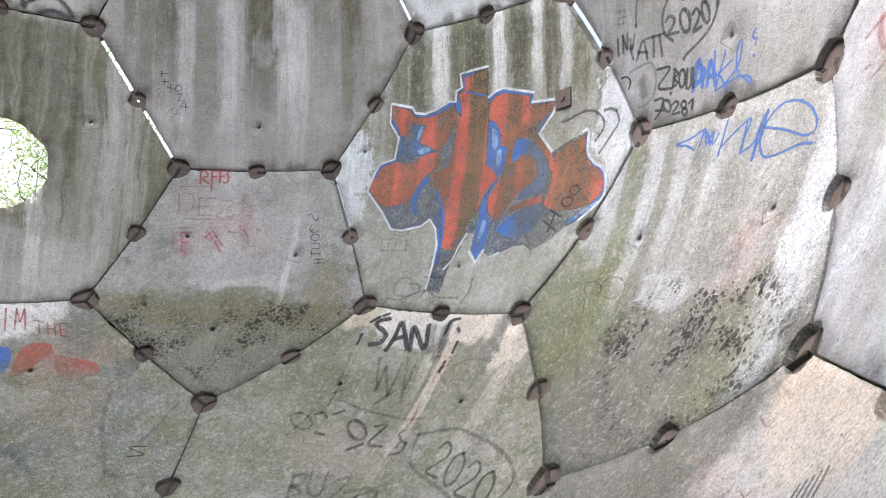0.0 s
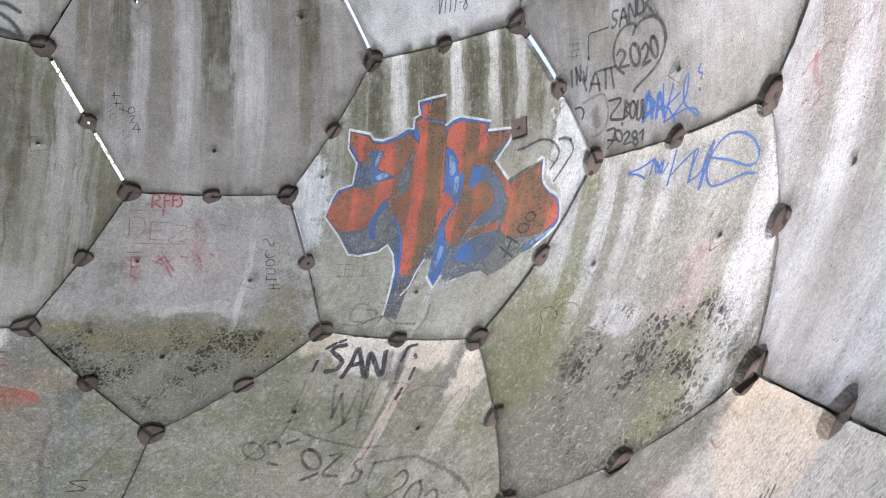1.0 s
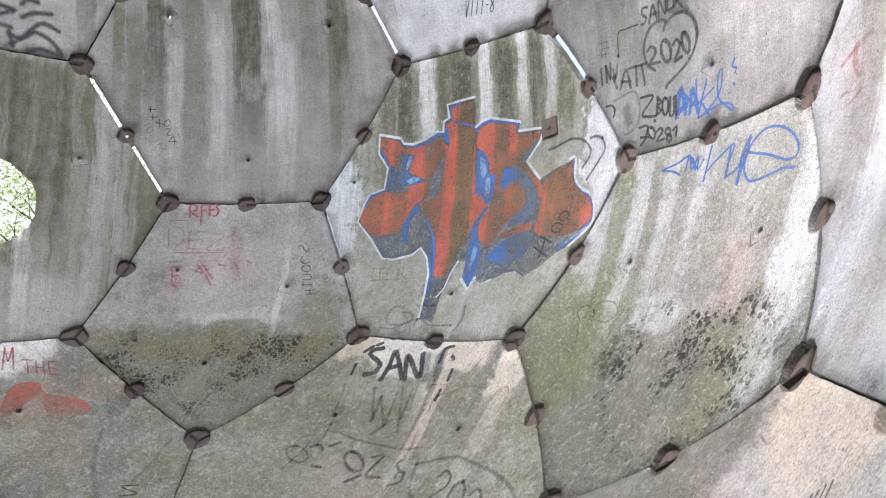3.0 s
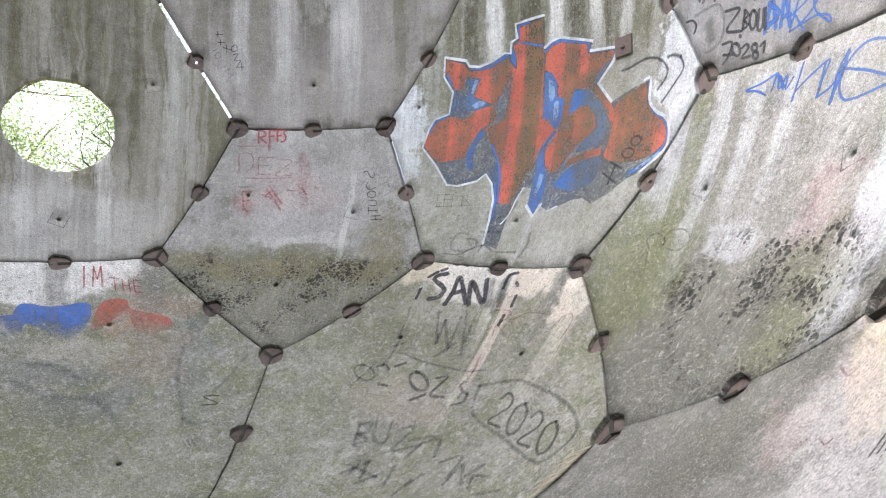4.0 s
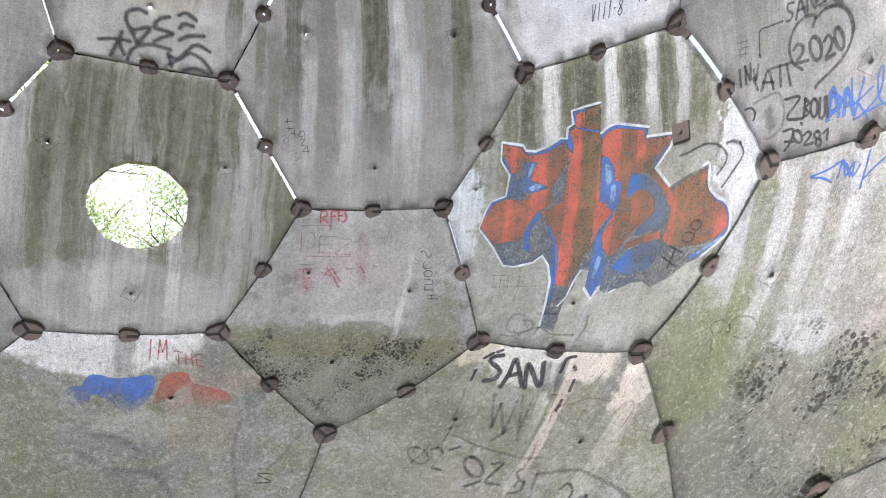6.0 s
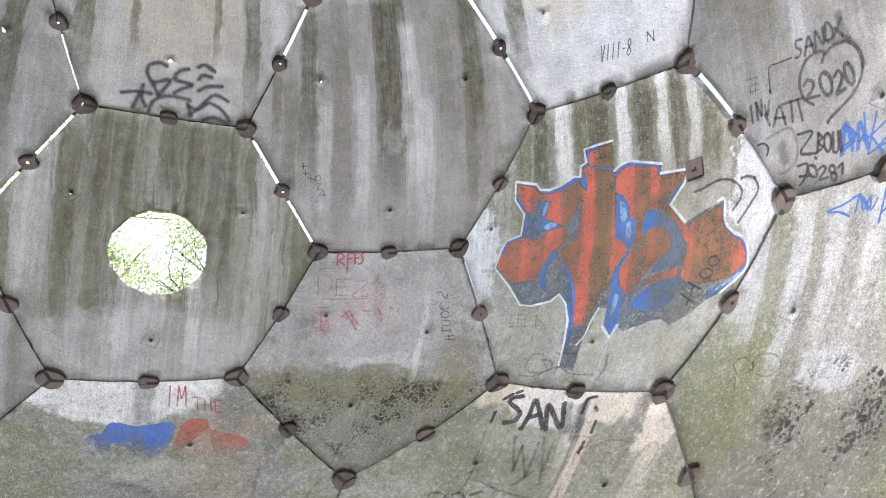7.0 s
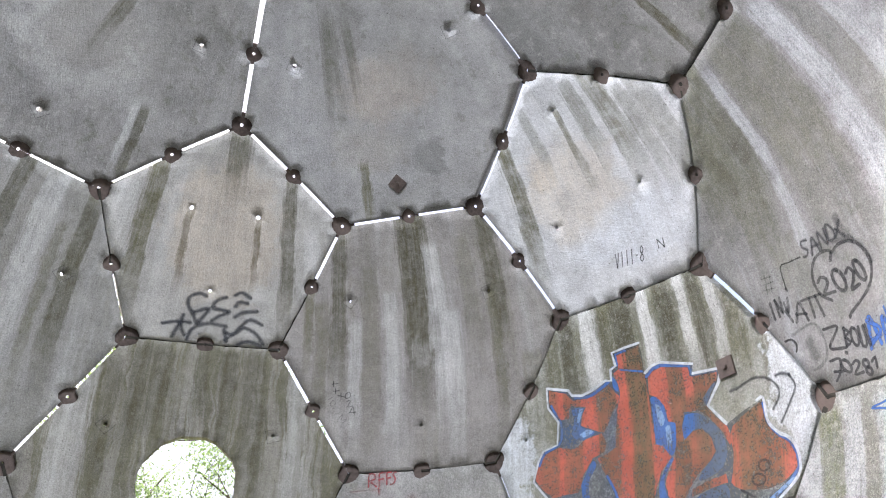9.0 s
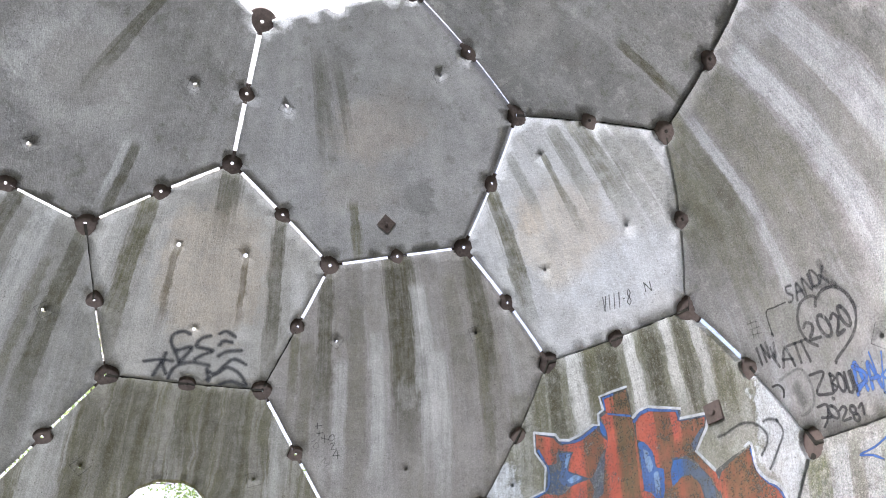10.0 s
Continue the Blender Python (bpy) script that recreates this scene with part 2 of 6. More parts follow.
def daylit_leaf_mat():
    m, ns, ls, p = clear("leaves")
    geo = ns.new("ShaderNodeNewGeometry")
    # green lifted above a leaf's own, standing in for strong daylight on the crowns
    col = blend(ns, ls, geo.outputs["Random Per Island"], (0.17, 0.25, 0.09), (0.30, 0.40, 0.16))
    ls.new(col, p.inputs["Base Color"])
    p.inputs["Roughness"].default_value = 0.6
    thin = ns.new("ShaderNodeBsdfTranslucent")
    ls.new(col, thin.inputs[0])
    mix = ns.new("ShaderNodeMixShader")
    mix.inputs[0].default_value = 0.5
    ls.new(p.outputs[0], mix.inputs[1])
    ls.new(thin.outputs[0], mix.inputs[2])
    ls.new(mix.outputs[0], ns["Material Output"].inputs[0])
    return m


DAYLIT_LEAF = daylit_leaf_mat()


# ---- the dome: a football of hexagons and pentagons ----
def mesh_of(name, verts, faces, mats):
    me = bpy.data.meshes.new(name)
    me.from_pydata(verts, [], faces)
    for mt in mats if isinstance(mats, (list, tuple)) else [mats]:
        me.materials.append(mt)
    me.update()
    return me


def part(name, bm_or_mesh, material, parent, label=""):
    """Links a bmesh or a mesh as one object under its parent."""
    if isinstance(bm_or_mesh, bmesh.types.BMesh):
        me = bpy.data.meshes.new(name)
        bm_or_mesh.to_mesh(me)
        bm_or_mesh.free()
        me.materials.append(material)
    else:
        me = bm_or_mesh
    ob = new(name, me)
    ob.parent = parent
    return tagged(ob, label)


def corner(lat, az):
    lat, az = radians(lat), radians(az)
    return Vector((math.cos(lat) * math.sin(az), math.cos(lat) * math.cos(az), math.sin(lat)))


BELT = math.degrees(math.atan(0.5))
POLES = {"N": corner(90, 0), "S": corner(-90, 0)}
for n, a in zip("BVQXP", (-36, 36, 108, 180, -108)):
    POLES[n] = corner(BELT, a)
for n, a in zip("JRWML", (0, 72, 144, -144, -72)):
    POLES[n] = corner(-BELT, a)

# how far some joints were cast off their true place, in centimetres
NUDGE = {"JB": (0, 0, -1), "JV": (-1.5, -1, 0.5), "JR": (-2, 0, 1.6), "JS": (-0.5, 0, 1.7), "JL": (-0.6, 0, -0.4), "BJ": (-1.2, 0, 0),
         "VJ": (0.5, -0.5, -0.7), "VR": (1.8, -0.6, 0.2), "RV": (1.5, 0, -0.3), "RJ": (-1.5, 1, 1.7), "RQ": (1.1, -0.6, -0.2), "RW": (-0.4, 0, 0.8),
         "RS": (-2, 0.6, 2.4), "BL": (-1, -0.5, -1), "BP": (-0.7, 0, -1.2), "VB": (0.8, 0, 0), "VN": (2.1, 0, 0), "VQ": (3.7, -0.3, -0.7),
         "LJ": (0.7, 0.7, -1.4), "LB": (0.9, 1.3, -1)}


def node(ab):
    """The direction of the joint on pole a's pentagon that points to pole b."""
    p = (2 * POLES[ab[0]] + POLES[ab[1]]) * (2.85317 / 3)
    return (p + Vector(NUDGE.get(ab, (0, 0, 0))) * 0.01).normalized()


NEAR = {a: [b for b in POLES if b != a and (POLES[a] - POLES[b]).length < 1.2] for a in POLES}


def ring_sorted(names, dirs):
    c = sum(dirs, Vector()).normalized()
    e = (dirs[0] - c * dirs[0].dot(c)).normalized()
    f = c.cross(e)
    return [n for _, n in sorted((math.atan2(d.dot(f), d.dot(e)), n) for n, d in zip(names, dirs))], c


FACES = {}
for a in POLES:
    FACES[a] = ring_sorted([a + b for b in NEAR[a]], [node(a + b) for b in NEAR[a]])
keys = sorted(POLES)
for i, a in enumerate(keys):
    for j in range(i + 1, len(keys)):
        for k in range(j + 1, len(keys)):
            b, c3 = keys[j], keys[k]
            if b in NEAR[a] and c3 in NEAR[a] and c3 in NEAR[b]:
                six = [a + b, b + a, b + c3, c3 + b, c3 + a, a + c3]
                FACES[a + b + c3] = ring_sorted(six, [node(s) for s in six])

# half widths of the open joints in metres, for the half at the first joint and the half at the second, and whether each half is open to daylight
JOINTS = {("BJ", "JB"): (0.0126, 0.0111, 1, 1), ("BL", "LB"): (0.0092, 0.0092, 1, 1), ("BV", "VB"): (0.0108, 0.0102, 1, 1), ("BN", "NB"): (0.0148, 0.0178, 1, 1),
          ("BP", "PB"): (0.0080, 0.0075, 1, 1), ("BP", "BN"): (0.0125, 0.0135, 1, 1), ("BN", "BV"): (0.0160, 0.0155, 1, 1), ("BV", "BJ"): (0.0155, 0.0064, 1, 0),
          ("VB", "VJ"): (0.0240, 0.0230, 1, 1), ("VB", "VN"): (0.0185, 0.0185, 1, 1), ("VR", "RV"): (.0300, .0048, 1, 0), ("VN", "NV"): (.0240, .0240, 1, 1), ("NB", "NV"): (0.004, 0.004, 1, 1)}
JOINTS.update({("BP", "BL"): (0.0056, 0.0081, 0, 1), ("JV", "JR"): (0.0111, 0.0064, 1, 0), ("VJ", "JV"): (0.0024, 0.0032, 0, 0), ("JS", "JR"): (0.0024, 0.0048, 0, 0),
          ("JB", "JV"): (0.0072, 0.0032, 0, 0), ("RV", "RJ"): (0.0104, 0.0088, 0, 0), ("RV", "RQ"): (0.0048, 0.0104, 0, 0), ("RQ", "QR"): (0.0112, 0.0112, 0, 0),
          ("VQ", "VR"): (0.0088, 0.0080, 0, 0), ("VQ", "QV"): (0.0112, 0.0112, 0, 0), ("VN", "VQ"): (0.0064, 0.0080, 0, 0), ("RQ", "RW"): (0.0056, 0.0064, 0, 0),
          ("RW", "RS"): (0.0012, 0.0022, 0, 0)})


def joint(a, b):
    if (a, b) in JOINTS:
        return JOINTS[a, b]
    if (b, a) in JOINTS:
        g = JOINTS[b, a]
        return g[1], g[0], g[3], g[2]
    return .005, .005, 0, 0


NOTCH, NOTCH_MID = 0.080, 0.060


def chipped(gap, clear_through, rng):
    """Half the width of a joint at one place; dirt-filled joints have broken edges."""
    if clear_through:
        return gap + rng.uniform(-.0008, .0008)
    return max(gap * 0.8 + rng.uniform(-.0018, .0018), .0012) + (rng.uniform(.003, .008) if rng.random() < 0.08 else 0)


def outline(names, c, ex, ey):
    """The panel's edge in its own flat metres, with the joint's gap and the round pockets at corners and middles cut out."""
    def flat(d):
        return Vector((d.dot(ex), d.dot(ey))) * (R / d.dot(c))
    pts = [flat(node(n)) for n in names]
    k, loop = len(pts), []
    rng = random.Random("".join(names))
    for i in range(k):
        a, b = pts[i], pts[(i + 1) % k]
        prev = pts[i - 1]
        g0, g1, o0, o1 = joint(names[i], names[(i + 1) % k])
        gp = joint(names[i - 1], names[i])[1]
        along, back = (b - a).normalized(), (prev - a).normalized()
        inn = Vector((-along.y, along.x))
        # corner pocket, swept from the edge before to this edge
        t0, t1 = math.atan2(back.y, back.x), math.atan2(along.y, along.x)
        while t0 > t1 + math.pi * 2:
            t0 -= 2 * math.pi
        while t0 < t1:
            t0 += 2 * math.pi
        d0, d1 = gp / NOTCH, g0 / NOTCH
        lump = rng.uniform(0, 6.28)
        for q in range(13):
            th = (t0 - d0) + ((t1 + d1) - (t0 - d0)) * q / 12
            rr = NOTCH * (1 + 0.07 * math.sin(3 * th + lump) + rng.uniform(-0.045, 0.05))
            loop.append(a + Vector((math.cos(th), math.sin(th))) * rr)
        ln = (b - a).length
        half = []
        for s in np.linspace(NOTCH * 1.35, ln / 2 - NOTCH_MID * 1.25, 11):
            half.append(a + along * s + inn * chipped(g0, o0, rng))
        loop += half
        m = (a + b) / 2
        for q in range(12):
            th = math.pi - (math.pi - 0.25) * q / 11 - 0.125
            rr = NOTCH_MID * (1 + 0.08 * math.sin(3 * th + lump) + rng.uniform(-0.05, 0.06))
            loop.append(m + along * math.cos(th) * rr + inn * max(math.sin(th) * rr, min(g0, g1)))
        for s in np.linspace(ln / 2 + NOTCH_MID * 1.25, ln - NOTCH * 1.35, 11):
            loop.append(a + along * s + inn * chipped(g1, o1, rng))
    return loop


from mathutils.geometry import delaunay_2d_cdt

OPEN = {"N", "W"}
HOLES = {}             # round holes through panels: (u, v, radius)
LOOKS = {}             # material of each panel
FRAMES = {}


def frame_of(key):
    names, c = FACES[key]
    up = Vector((0, 0, 1)) if abs(c.z) < 0.99 else Vector((0, 1, 0))
    ey = (up - c * up.dot(c)).normalized()
    return names[::-1], c, c.cross(ey), ey


def on_wall(key, u, v, lift=0.0):
    """A place on the inner face of a panel in the panel's own space; lift: metres towards the middle of the dome."""
    p = Vector((u, v, R))
    p = p.normalized() * (R - lift)
    return Vector((p.x, p.y, R - p.z))


def inside(poly, p):
    hit, n = False, len(poly)
    for i in range(n):
        a, b = poly[i], poly[i - 1]
        if (a.y > p.y) != (b.y > p.y) and p.x < (b.x - a.x) * (p.y - a.y) / (b.y - a.y) + a.x:
            hit = not hit
    return hit


def edge_drop(key, q):
    """Worn edges lie back a little."""
    return noise.noise(Vector((q.x * 2.2, q.y * 2.2, hash_of(key)))) * 0.006 - 0.0028


def panel(key, parent):
    names, c, ex, ey = frame_of(key)
    loop = outline(names, c, ex, ey)
    if (loop[1] - loop[0]).cross(loop[2] - loop[0]) and sum(loop[i - 1].cross(loop[i]) for i in range(len(loop))) < 0:
        loop.reverse()
    loops = [loop]
    for hu, hv, hr in HOLES.get(key, ()):
        k = 48 if hr > 0.1 else 12
        loops.append([Vector((hu + hr * math.cos(-2 * math.pi * i / k), hv + hr * math.sin(-2 * math.pi * i / k))) for i in range(k)])
    pts, edges = [], []
    for lp in loops:
        s = len(pts)
        pts += lp
        edges += [(s + i, s + (i + 1) % len(lp)) for i in range(len(lp))]
    rng = random.Random(key)
    step = 0.07
    for i in range(-18, 19):
        for j in range(-18, 19):
            q = Vector(((i + (j % 2) * 0.5) * step + rng.uniform(-.01, .01), j * step + rng.uniform(-.01, .01)))
            if q.length < 1.3 and inside(loop, q) and all((q - h).length > 0.03 for lp in loops for h in lp) \
                    and all((q - Vector((hu, hv))).length > hr + 0.02 for hu, hv, hr in HOLES.get(key, ())):
                pts.append(q)
    v2, _, f2, _, _, _ = delaunay_2d_cdt(pts, edges, [], 1, 1e-5)
    n = len(v2)
    f2 = [f for f in f2 if all((sum((v2[i] for i in f), Vector((0, 0))) / len(f) - Vector((hu, hv))).length > hr * 0.97 for hu, hv, hr in HOLES.get(key, ()))]
    used = {}
    for f in f2:
        for i in range(len(f)):
            e = (f[i], f[(i + 1) % len(f)])
            used[e] = used.get(e, 0) + 1
    rim = [e for e in used if (e[1], e[0]) not in used]
    onrim = {i for e in rim for i in e}
    verts = []
    for i, q in enumerate(v2):
        d = Vector((q.x, q.y, 0))
        w = noise.noise(Vector((q.x * 2.2, q.y * 2.2, hash_of(key)))) * 0.006
        verts.append(on_wall(key, q.x, q.y, edge_drop(key, q) if i in onrim else w - 0.002))
    for q in v2:
        verts.append(on_wall(key, q.x, q.y, -THICK))
    faces = [tuple(f) for f in f2]
    faces += [tuple(i + n for i in reversed(f)) for f in f2]
    faces += [(b, a, a + n, b + n) for a, b in rim]
    me = mesh_of("panel", verts, faces, LOOKS.get(key, LOOKS["*"]))
    me.polygons.foreach_set("use_smooth", [len(p.vertices) == 3 for p in me.polygons])
    name = "pentagon_panel" if len(names) == 5 else "hexagon_panel"
    ob = part(name, me, None, parent, LABELS.get(key, ""))
    ob.matrix_world = Matrix((( ex.x, ey.x, -c.x, 0), (ex.y, ey.y, -c.y, 0), (ex.z, ey.z, -c.z, 0), (0, 0, 0, 1)))
    ob.matrix_world = Matrix.Translation(C + c * R) @ ob.matrix_world
    FRAMES[key] = ob
    return ob


def hash_of(key):
    return sum(ord(ch) * (i + 3) for i, ch in enumerate(key)) % 97


LABELS = {}
HOLES['B'] = [(-0.236, 0.236, 0.016), (0.224, 0.24, 0.016), (-0.026, -0.336, 0.014)]
HOLES['BLP'] = [(0.54, 0.288, 0.016)]
HOLES['BJL'] = [(-0.545, 0.313, 0.013), (0.526, 0.29, 0.013), (-0.001, -0.64, 0.013), (0.003, -0.02, 0.302)]
HOLES['BJV'] = [(-0.52, 0.337, 0.013), (0.551, 0.281, 0.013), (-0.014, -0.616, 0.013)]
HOLES['BNV'] = [(-0.564, 0.318, 0.016), (0.578, 0.342, 0.016)]
HOLES['V'] = [(-0.333, -0.12, 0.013), (0.336, -0.102, 0.013), (0.014, 0.575, 0.012)]
HOLES['BNP'] = [(-0.024, -0.653, 0.016), (0.516, 0.278, 0.016)]
HOLES['J'] = [(-0.373, 0.232, 0.013), (0.325, 0.124, 0.013), (-0.086, -0.387, 0.015)]
HOLES['JRV'] = [(-0.857, 0.135, 0.013), (0.001, -0.622, 0.013), (-0.54, 0.327, 0.014)]
HOLES['R'] = [(0.402, 0.239, 0.013), (-0.314, 0.187, 0.015)]
HOLES['QRW'] = [(-0.508, -0.332, 0.013)]
HOLES['QRV'] = [(-0.019, -0.623, 0.013)]
HOLES['JLS'] = [(0.244, 0.476, 0.015), (0.246, -0.439, 0.013)]
HOLES['JRS'] = [(-0.409, 0.406, 0.013), (0.369, 0.419, 0.013)]

CREAM, WHITE, SLATE, TAN = (0.66, 0.60, 0.52), (0.62, 0.62, 0.61), (0.14, 0.14, 0.125), (0.46, 0.40, 0.33)
DARK = (0.076, 0.072, 0.043)
LIME = (0.475, 0.495, 0.53)


def az_of(key):
    c = FACES[key][1]
    return math.atan2(c.x, c.y)


LOOKS["*"] = concrete("plain concrete")
LOOKS["BJL"] = concrete("dark streaked concrete", (0.262, 0.25, 0.224), 0.3, 0.65, 0.8, None, 0.3, seed=2.0, scuff=0.2, azc=az_of("BJL"), wide=9.0,
                        blobs=[(-0.05, -0.68, 0.62, 0.26, (0.42, 0.415, 0.41), 0.7, 0.5)],
                        runs=[(-.107, .03, .16, -.05, DARK, .7), (.07, .02, .16, -.15, DARK, .7), (-.16, .02, .15, -.2, DARK, .6), (.15, .035, .16, -.3, DARK, .6),
                              (-.30, .045, .12, -.45, PALE, .45), (.27, .03, .1, -.4, PALE, .4), (-.08, .02, -.25, -.5, PALE, .5), (.1, .02, -.25, -.5, WHITE, .5),
                              (0.0, .02, .16, -.02, DARK, .6), (-.22, .02, .1, -.3, DARK, .5)])
LOOKS["BJV"] = concrete("grey streaked concrete", (0.297, 0.28, 0.27), 0.35, 0.35, 0.15, 0.1, 0.1, seed=7.0, azc=az_of("BJV"),
                        blobs=[(0.0, -0.05, 0.08, 0.09, WHITE, 0.7, 0.8)],
                        runs=[(.004, .050, .53, .00, DARK, .95), (-.25, .024, .50, .02, DARK, .85), (-.34, .015, .45, .12, GREEN, .7), (.255, .028, .50, .12, DARK, .85),
                              (.235, .02, .30, -.12, GREEN, .6), (.062, .028, .44, -.08, PALE, .6), (-.09, .022, .32, -.16, PALE, .5), (.10, .027, .25, -.16, PALE, .5),
                              (-.20, .02, .25, -.12, PALE, .45), (-.15, .026, .40, -.1, GREEN, .4), (.17, .03, .45, .1, GREEN, .35), (-.30, .02, .3, -.05, GREEN, .5), (.33, .03, .1, -.15, GREEN, .5)])
LOOKS["B"] = concrete("beige concrete", (0.40, 0.39, 0.37), 0.35, 0.1, 0.05, None, 0.0, seed=4.0, azc=az_of("B"),
                      blobs=[(0.02, 0.1, 0.38, 0.5, TAN, 0.7, 0.5)],
                      runs=[(-.238, .028, .63, .2, GREEN, .9), (.214, .025, .63, .2, DARK, .85), (-.113, .013, .52, .36, (.13, .11, .07), .85), (.109, .012, .52, .38, (.13, .11, .07), .85),
                            (.01, .045, .73, .62, DARK, .8), (-.32, .03, .55, .2, WHITE, .6), (.29, .03, .5, .2, PALE, .5), (-.17, .02, .6, .3, PALE, .35)])
LOOKS["V"] = concrete("whitish concrete", (0.565, 0.57, 0.585), 0.6, 0.08, 0.05, 0.3, 0.0, seed=9.0, azc=az_of("V"),
                      blobs=[(-0.1, 0.05, 0.35, 0.3, (0.58, 0.51, 0.42), 0.6, 0.8), (0.2, -0.35, 0.4, 0.2, (0.62, 0.65, 0.70), 0.6, 0.7), (-0.28, 0.2, 0.09, 0.12, (0.50, 0.40, 0.28), 0.35, 0.9)],
                      runs=[(-.232, .026, .63, .26, GREEN, .9), (.178, .035, .67, .42, GREEN, .75), (.012, .013, .64, .5, GREEN, .8), (.09, .03, .66, .52, GREEN, .6), (.30, .03, .6, .3, GREEN, .5),
                            (-.10, .02, .66, .55, GREEN, .5), (.24, .02, .6, .35, GREEN, .5)])
LOOKS["JRV"] = concrete("green streaked concrete", (0.36, 0.36, 0.33), 0.3, 0.2, 0.7, 0.2, 0.5, seed=12.0, scuff=0.4, azc=az_of("JRV"), coarse=0.4,
                        blobs=[(-0.92, -0.1, 0.15, 0.42, (0.58, 0.61, 0.65), 0.95, 0.25), (0.90, 0.12, 0.17, 0.38, (0.58, 0.61, 0.65), 0.95, 0.25)],
                        runs=[(-.125, .02, .19, -.08, WHITE, 1.), (.04, .018, .19, -.06, WHITE, 1.), (.145, .014, .18, -.02, WHITE, .8), (.22, .015, .17, -.05, PALE, .7),
                              (-.19, .022, .18, -.1, DARK, 1.), (-.026, .034, .19, -.1, DARK, 1.), (.095, .024, .18, -.1, DARK, 1.), (-.078, .022, .19, -.05, GREEN, .9), (.183, .018, .17, -.1, DARK, .9),
                              (.26, .02, .14, -.1, GREEN, .8), (-.24, .02, .14, -.2, GREEN, .7)])
LOOKS["J"] = concrete("mossy pitted concrete", (0.30, 0.295, 0.29), 0.25, 0.0, 0.0, None, 0.2, pits=-0.16, pit_at=(0.05, -0.40, 0.85, 0.34), pit_scale=1.4, pit_grow=0.44, seed=15.0, scuff=0.45, fibres=0.15, coarse=0.4, azc=az_of("J"),
                      blobs=[(0.0, -0.60, 0.95, 0.50, (0.135, 0.135, 0.085), 0.95, 0.2), (0.0, -0.75, 0.5, 0.3, (0.19, 0.19, 0.16), 0.5, 0.6), (0.0, -0.27, 0.75, 0.09, (0.165, 0.145, 0.075), 0.7, 0.6), (0.54, -0.1, 0.13, 0.22, (0.17, 0.155, 0.09), 0.7, 0.6), (0.02, 0.20, 0.42, 0.30, (0.38, 0.37, 0.365), 0.75, 0.3),
                             (0.0, 0.45, 0.5, 0.2, (0.36, 0.35, 0.345), 0.5, 0.5), (0.05, -0.06, 0.3, 0.04, WHITE, 0.3, 0.7), (-0.1, 0.25, 0.3, 0.15, (0.42, 0.30, 0.29), 0.25, 0.8)],
                      runs=[(.13, .01, -.3, -.52, WHITE, .5), (-.16, .03, -.2, -.5, (.24, .24, .22), .5), (.2, .03, -.2, -.5, (.24, .24, .22), .4)])
LOOKS["R"] = concrete("lime-washed mossy concrete", (0.245, 0.247, 0.24), 0.32, 0.1, 0.05, None, 0.15, pits=0.02, pit_at=(0.24, -0.26, 0.46, 0.34), seed=18.0, scuff=0.45,
                      tint=(0.43, 0.44, 0.45), coarse=0.5, azc=az_of("R"),
                      blobs=[(-0.10, 0.02, 0.50, 0.22, (0.20, 0.20, 0.185), 0.65, 0.9), (0.1, -0.62, 1.0, 0.54, (0.105, 0.105, 0.08), 0.95, 0.6), (-0.52, -0.22, 0.30, 0.38, (0.14, 0.155, 0.065), 0.85, 0.9),
                             (-0.02, -0.05, 0.15, 0.07, LIME, 0.6, 0.9), (0.62, 0.02, 0.09, 0.5, LIME, 0.6, 0.6), (-0.50, 0.30, 0.12, 0.24, LIME, 0.55, 0.7), (-0.45, -0.5, 0.2, 0.3, (0.125, 0.13, 0.075), 0.5, 0.9), (0.45, -0.28, 0.18, 0.22, (0.15, 0.16, 0.08), 0.7, 0.9), (0.32, 0.06, 0.10, 0.14, (0.48, 0.27, 0.28), 0.18, 1.0),
                             (0.40, -0.06, 0.22, 0.10, (0.36, 0.27, 0.27), 0.18, 0.9), (0.30, -0.24, 0.20, 0.18, (0.085, 0.085, 0.072), 0.6, 0.9)],
                      runs=[(-.195, .026, -.2, -.55, (.13, .14, .065), .8), (-.145, .02, -.2, -.5, LIME, .6), (-.075, .018, -.2, -.42, LIME, .5), (.25, .03, -.2, -.5, LIME, .7), (.0, .016, -.2, -.36, LIME, .6),
                            (-.11, .012, -.2, -.48, (.19, .19, .16), .7), (.06, .02, -.22, -.4, (.22, .22, .2), .6)])
